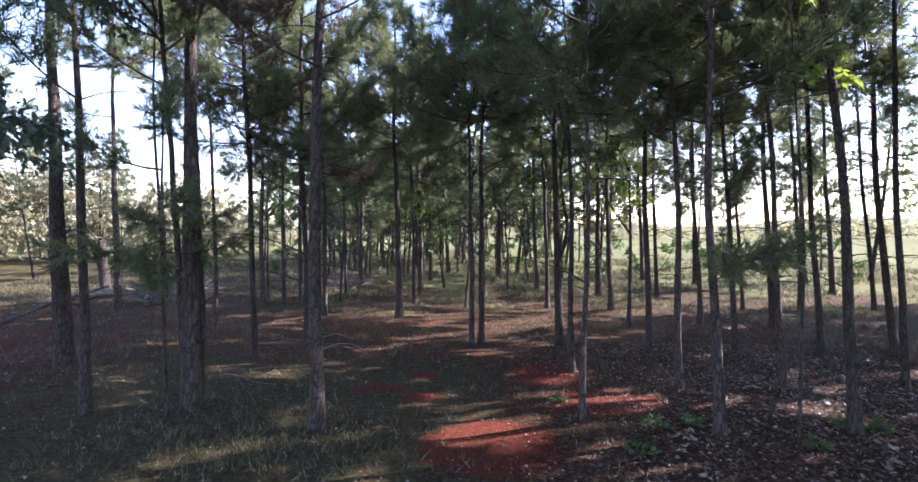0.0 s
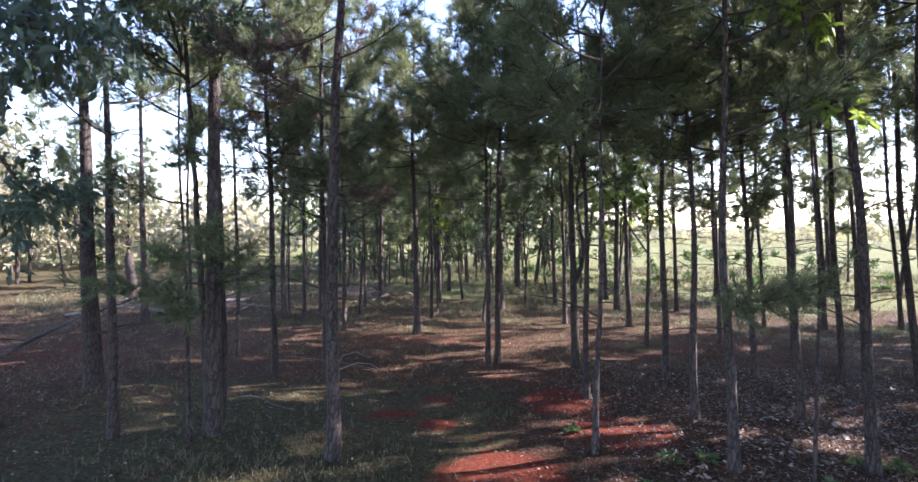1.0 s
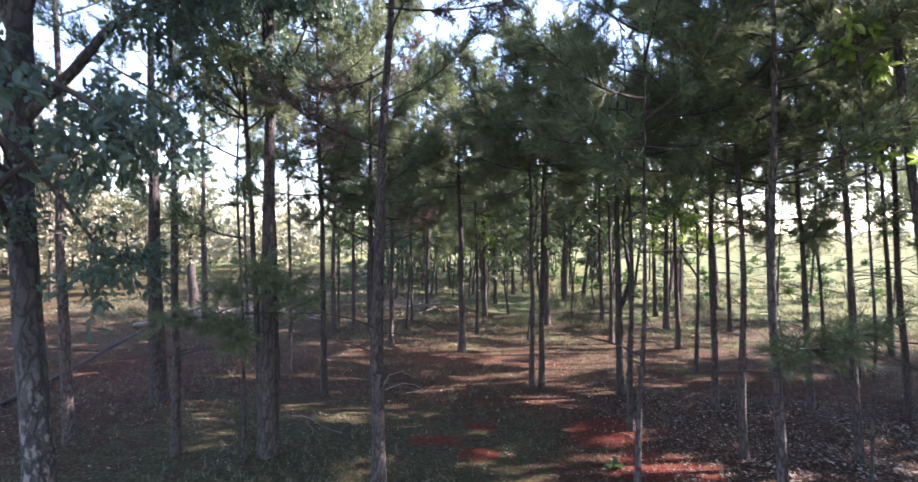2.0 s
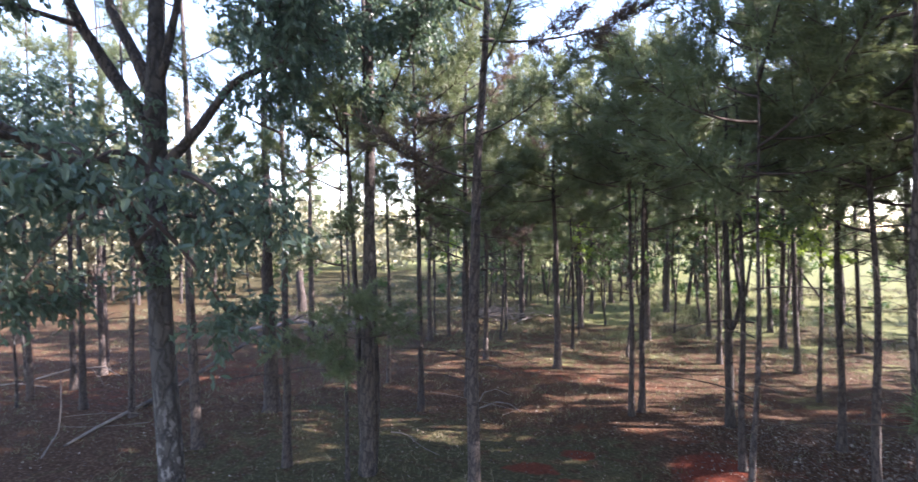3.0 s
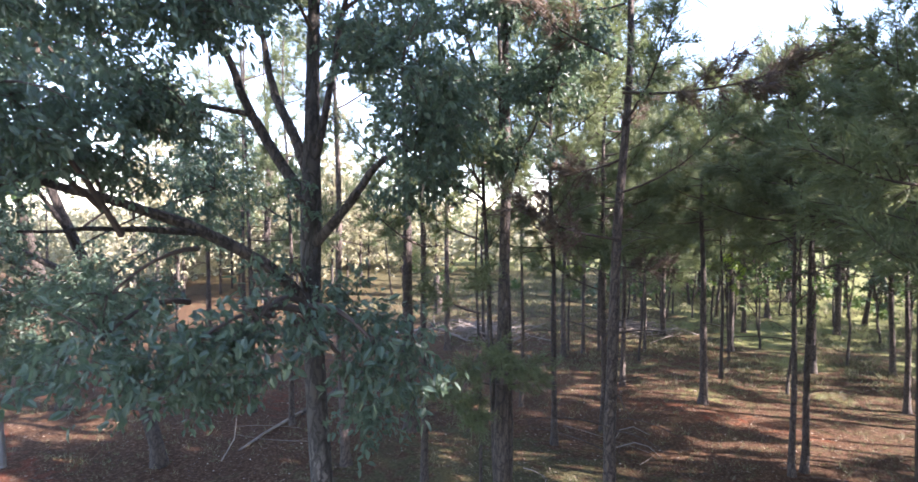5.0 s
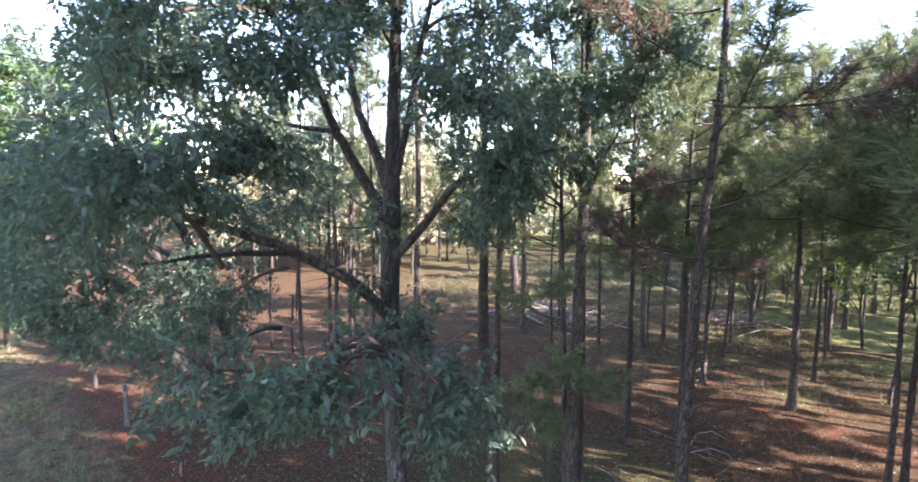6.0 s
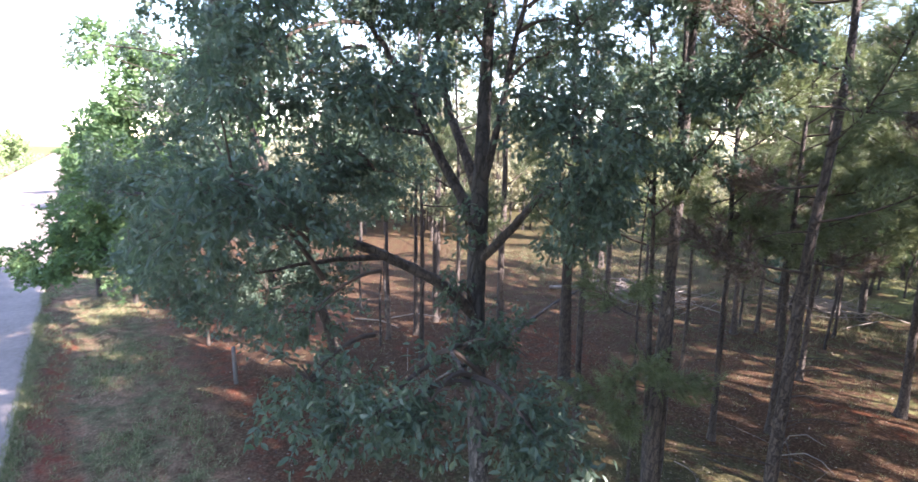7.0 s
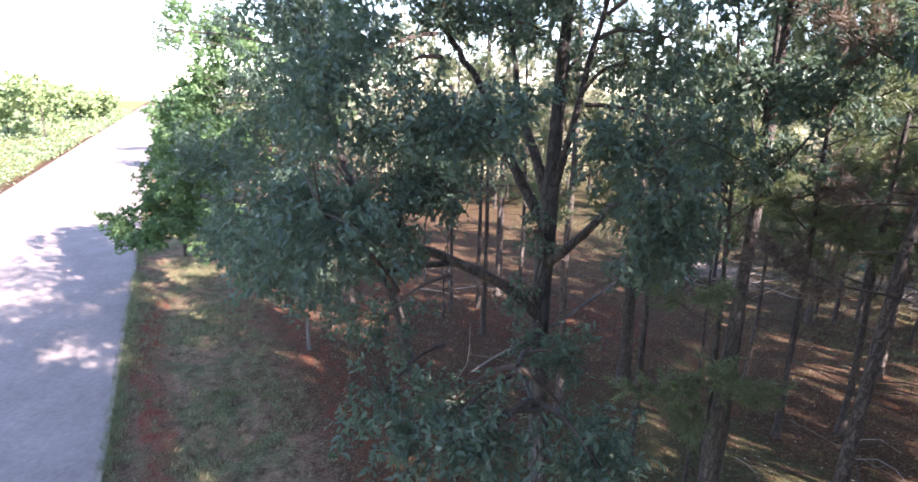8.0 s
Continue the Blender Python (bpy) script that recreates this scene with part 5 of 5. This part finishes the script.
# ---------------------------------------------------------------- grass, litter and the crop across the road
def scatter_litter():
    global rng
    rng = np.random.default_rng(71)
    n = 44000
    x = np.concatenate([rng.uniform(-24, 14, n // 2), 1.4 + 8.6 * rng.uniform(0, 1, n // 2) ** 0.7 + rng.normal(0, 0.5, n // 2)])
    y = np.concatenate([rng.uniform(2, 27, n // 2), rng.uniform(7, 17, n // 2)])
    keep = y > kerb_y(x) + 5.5 + rng.normal(0, 0.8, len(x))
    x, y = x[keep], y[keep]
    P = np.stack([x, y, bumps(x, y) + 0.012 + rng.uniform(0, 0.02, len(x))], 1)
    a = rng.uniform(0, 6.28, len(x))
    D = np.stack([np.cos(a), np.sin(a), rng.normal(0, 0.2, len(x))], 1)
    tagged(new("leaf_litter", leaves_mesh("leaf_litter", P, D, rng.uniform(0.035, 0.085, len(x)), M_LITTER, rng.normal(0, 0.3, len(x)), False, 1.3)),
           "dry fallen leaves scattered over the forest floor", "leaf litter", kind="stuff")
    # larger dry leaves in patches, their pale colour standing in for sun on the litter
    n = 1700
    x, y = 3.0 + 7.0 * rng.uniform(0, 1, n), 7.5 + 8.5 * rng.uniform(0, 1, n)
    f = np.sin(1.7 * x + 1.2 * np.sin(y)) * np.sin(1.5 * y + 0.7 * x) + rng.normal(0, 0.4, n)
    x, y = x[f > 0.05], y[f > 0.05]
    P = np.stack([x, y, bumps(x, y) + 0.02 + rng.uniform(0, 0.03, len(x))], 1)
    a = rng.uniform(0, 6.28, len(x))
    D = np.stack([np.cos(a), np.sin(a), rng.normal(0, 0.3, len(x))], 1)
    tagged(new("pale_leaf_litter", leaves_mesh("pale_leaf_litter", P, D, rng.uniform(0.07, 0.14, len(x)), M_SUNLIT_LITTER, rng.normal(0, 0.4, len(x)), True, 1.5)),
           "large curled dry leaves on the forest floor, coloured pale as if sunlit", "leaf litter", kind="stuff")


def scatter_grass():
    global rng
    rng = np.random.default_rng(72)
    n = 21000
    x = np.concatenate([rng.uniform(-32, 16, n // 2), rng.uniform(-40, 1, n), rng.uniform(-30, 30, n), rng.uniform(-60, -4, 5000)])
    y = np.concatenate([rng.uniform(5, 30, n // 2), np.zeros(n), rng.uniform(22, 55, n), np.zeros(5000)])
    s = slice(n // 2, n // 2 + n)
    y[s] = kerb_y(x[s]) + rng.uniform(0.1, 5.0, n)
    y[-5000:] = kerb_y(x[-5000:]) + 0.06 + 0.3 * rng.uniform(0, 1, 5000) ** 2
    f = np.sin(x * 0.9 + 1.3 * np.sin(y * 0.5)) * np.sin(y * 0.7 + np.sin(x * 0.6)) + rng.normal(0, 0.35, len(x))
    keep = f > -0.1
    keep[-5000:] = True
    keep &= ~((x > rng.normal(1.5, 1.0, len(x))) & (y < rng.normal(15, 1.5, len(x))) & (rng.uniform(0, 1, len(x)) > 0.15))
    off = y - kerb_y(x)
    worn = (np.abs(off - 1.25 - 0.25 * np.sin(x * 0.7)) < 0.5) | ((off > 4.4) & (off < 6.2)) | (np.sin(x * 0.8 + y) * np.sin(y * 1.7 - x * 0.5) > 0.45)
    keep &= ~(worn & (off < 6.4) & (rng.uniform(0, 1, len(x)) < 0.8))
    x, y = x[keep], y[keep]
    tuft_x, tuft_y = rng.normal(-3.2, 1.6, 420), rng.normal(9.0, 1.0, 420)
    x, y = np.concatenate([x, tuft_x]), np.concatenate([y, tuft_y])
    per = 5
    P = np.repeat(np.stack([x, y, bumps(x, y)], 1), per, axis=0)
    P[:, :2] += rng.normal(0, 0.05, (len(P), 2))
    D = rng.normal(0, 0.45, (len(P), 3))
    D[:, 2] = 1
    far = np.clip((P[:, 1] - 20) / 20, 0, 1)
    L = rng.uniform(0.06, 0.2, (len(P), 1)) * (1 + far[:, None])
    side = np.cross(D, rng.normal(0, 1, D.shape))
    side /= np.linalg.norm(side, axis=1)[:, None]
    w = (0.006 + 0.012 * far)[:, None]
    V = np.stack([P - side * w, P + side * w, P + D * L], 1).reshape(-1, 3)
    by_road = np.abs(P[:, 1] - kerb_y(P[:, 0]) - 2.8) < 2.8
    V = V.reshape(-1, 3, 3)
    for name, pick, blades, label in (("grass", ~by_road, M_GRASS, "patchy dry and green grass tufts"), ("verge_grass", by_road, M_VERGE_GRASS, "short dusty grass on the road verge")):
        W = V[pick].reshape(-1, 3)
        tagged(new(name, mesh_from(name, W, np.arange(len(W)).reshape(-1, 3), blades)), label, "grass", kind="stuff")


def scatter_crop():
    global rng
    rng = np.random.default_rng(73)
    m, each = 4200, 17
    n = m * each
    cx = -14 - 260 * rng.uniform(0, 1, m) ** 1.5
    cy = kerb_y(cx) - ROAD_W - 0.5 - 110 * rng.uniform(0, 1, m) ** 1.6
    spread = 0.28 + 0.0028 * np.hypot(cx, cy)
    x = np.repeat(cx, each) + rng.normal(0, 1, n) * np.repeat(spread, each)
    y = np.minimum(np.repeat(cy, each) + rng.normal(0, 1, n) * np.repeat(spread, each), kerb_y(x) - ROAD_W - 0.1)
    z = rng.uniform(0.05, 1.35, n) * (0.68 + 0.32 * np.sin(x * 0.8 + np.sin(y * 0.7)) * np.sin(y * 1.1 + x * 0.3))
    P = np.stack([x, y, z], 1)
    D = rng.normal(0, 0.6, (n, 3)) + np.array([0, 0, 0.35])
    dist = np.hypot(x, y)
    tagged(new("crop", leaves_mesh("crop", P, D, 0.13 + dist * 0.0024, M_CROP, None, False, 1.6)), "low green crop growing across the road", "crop", kind="stuff")


scatter_litter()
scatter_grass()
scatter_crop()


def far_woods():
    """Pale scrub and tree line closing the view behind the plantation."""
    global rng
    rng = np.random.default_rng(81)
    P, S = [], []
    for k in range(270):
        a = rng.uniform(-82, -24) if k < 190 else rng.uniform(-24, 50)
        d = rng.uniform(62, 150) if k < 190 else rng.uniform(120, 200)
        cx, cy = d * math.sin(radians(a)), d * math.cos(radians(a))
        if cy < 25:
            continue
        h = rng.uniform(4, 10) if k < 190 else rng.uniform(2.5, 5.5)
        r = rng.uniform(2.5, 5)
        n = 165
        v = rng.normal(0, 1, (n, 3))
        v /= np.linalg.norm(v, axis=1)[:, None]
        v *= rng.uniform(0.5, 1, (n, 1))
        P.append(np.array([cx, cy, h * 0.55]) + v * np.array([r, r, h * 0.5]))
        S.append(np.full(n, 0.88))
    P, S = np.concatenate(P), np.concatenate(S)
    D = rng.normal(0, 1, P.shape)
    tagged(new("far_scrub", leaves_mesh("far_scrub", P, D, S * rng.uniform(0.6, 1.2, len(S)), M_SCRUB, None, False, 1.8)), "far scrub and trees behind the plantation", "woods", kind="stuff")


far_woods()


def undergrowth():
    """Low leafy growth and seedlings where the plantation opens onto grass."""
    global rng
    rng = np.random.default_rng(83)
    P, S = [], []
    for k in range(120):
        y = rng.uniform(36, 85)
        x = rng.uniform(-0.75 * y - 6, 0.55 * y + 4)
        h = rng.uniform(0.25, 1.1) * (1 + 0.4 * (y > 45))
        r = rng.uniform(0.3, 0.9)
        n = 70
        v = rng.normal(0, 1, (n, 3))
        v *= rng.uniform(0.3, 1, (n, 1)) / np.linalg.norm(v, axis=1)[:, None]
        P.append(np.array([x, y, h * 0.5]) + v * np.array([r, r, h * 0.5]))
        S.append(np.full(n, 0.16 + 0.004 * y))
    P, S = np.concatenate(P), np.concatenate(S)
    D = rng.normal(0, 0.6, P.shape) + np.array([0, 0, 0.5])
    tagged(new("undergrowth", leaves_mesh("undergrowth", P, D, S * rng.uniform(0.6, 1.2, len(S)), M_LEAF_MID, None, False, 1.3)), "low leafy undergrowth between the pines", "undergrowth", kind="stuff")


undergrowth()


def pale_stem(x, y, h, r, lean, seed):
    """A thin young stem with a pale foot."""
    global rng
    rng = np.random.default_rng(seed)
    e = new("young_stem")
    e.location = (x, y, 0)
    tagged(e, "thin pale young stem standing in red soil", "sapling", "young stems behind the fence")
    T = Tubes()
    z = np.linspace(-0.1, h, 9)
    T.add(np.stack([lean * z + 0.03 * np.sin(z * 2.1), 0.03 * np.cos(z * 1.7), z], 1), r * (1.15 - 0.6 * z / h), 7, 0.05)
    part("trunk", T.mesh("trunk", M_GUM_BARK), e)
    for k in range(4):
        B = Tubes()
        zz = rng.uniform(0.5, 0.95) * h
        v = np.array([*rng.normal(0, 0.35, 2), rng.uniform(0.2, 0.6)])
        q = np.array([lean * zz, 0, zz])
        B.add(curve_pts(q, q + v * 0.5, q + v, 4), np.linspace(r * 0.4, 0.004, 4), 4)
        part("branch", B.mesh("branch", M_LIMB), e)


pale_stem(-20.9, 11.7, 3.6, 0.05, 0.02, 91)
pale_stem(-19.8, 12.4, 3.4, 0.05, -0.03, 92)
pale_stem(-17.0, 10.6, 3.0, 0.045, 0.05, 93)
fallen_log([(-12.35, 8.6, 0.0), (-12.3, 8.95, 0.5), (-12.35, 9.05, 1.0), (-12.6, 9.2, 1.6)], 0.016, 0.008, "pale dead forked stick leaning against a trunk", 44, 2)

fallen_log([(-19.6, 12.6, 0.05), (-18.9, 13.4, 0.3), (-18.0, 13.9, 0.32), (-17.3, 14.0, 0.05)], 0.03, 0.015, "pale arched dead branch lying on red soil", 48, 2)
fallen_log([(-20.4, 11.2, 0.03), (-19.4, 11.9, 0.12), (-18.3, 12.2, 0.03)], 0.03, 0.018, "pale dead branch lying on red soil", 49, 1)
fallen_log([(-4.57, 15.77, 0.02), (-4.55, 16.2, 0.22), (-4.3, 16.6, 0.24), (-3.9, 16.8, 0.03)], 0.016, 0.008, "pale arched dead branch lying on the needle litter", 45, 0)
fallen_log([(-4.4, 15.35, 0.02), (-4.0, 15.8, 0.12), (-3.6, 15.75, 0.12), (-3.2, 15.5, 0.02)], 0.016, 0.008, "pale arched dead branch lying on the needle litter", 46, 2)
fallen_log([(-5.8, 12.85, 0.02), (-5.5, 12.8, 0.06), (-5.15, 12.75, 0.02)], 0.014, 0.008, "short dead stick lying on the forest floor", 47, 1)


def weed(x, y, r, h, seed):
    """A low leafy plant growing out of the litter."""
    global rng
    rng = np.random.default_rng(seed)
    n = 60
    a = rng.uniform(0, 6.28, n)
    q = rng.uniform(0, 1, n)
    P = np.stack([np.cos(a) * r * q * 0.7, np.sin(a) * r * q * 0.7, h * rng.uniform(0.1, 1, n) * (1 - 0.5 * q)], 1)
    D = np.stack([np.cos(a), np.sin(a), rng.uniform(-0.2, 0.9, n)], 1)
    T = Tubes()
    for k in range(7):
        T.add([(0, 0, -0.02), (P[k][0] * 0.6, P[k][1] * 0.6, P[k][2] * 0.8), P[k]], [0.004, 0.003, 0.002], 4)
    V, F = leaves_arrays(P, D, rng.uniform(0.06, 0.13, n), None, True, 1.5)
    ob = new("weed", two_material_mesh("weed", T, V, F, M_LIMB, M_LEAF_MID))
    ob.location = (x, y, float(bumps(np.array(x), np.array(y))))
    return tagged(ob, "low green leafy weed on the forest floor", "weed", "weeds on the forest floor")


for k, (x, y, r, h) in enumerate(((6.12, 10.6, 0.22, 0.2), (3.1, 10.4, 0.26, 0.18), (3.75, 10.55, 0.2, 0.15), (6.66, 10.5, 0.3, 0.2), (2.65, 9.4, 0.3, 0.18), (1.6, 11.5, 0.16, 0.14), (5.2, 9.6, 0.2, 0.16))):
    weed(x, y, r, h, 600 + k)
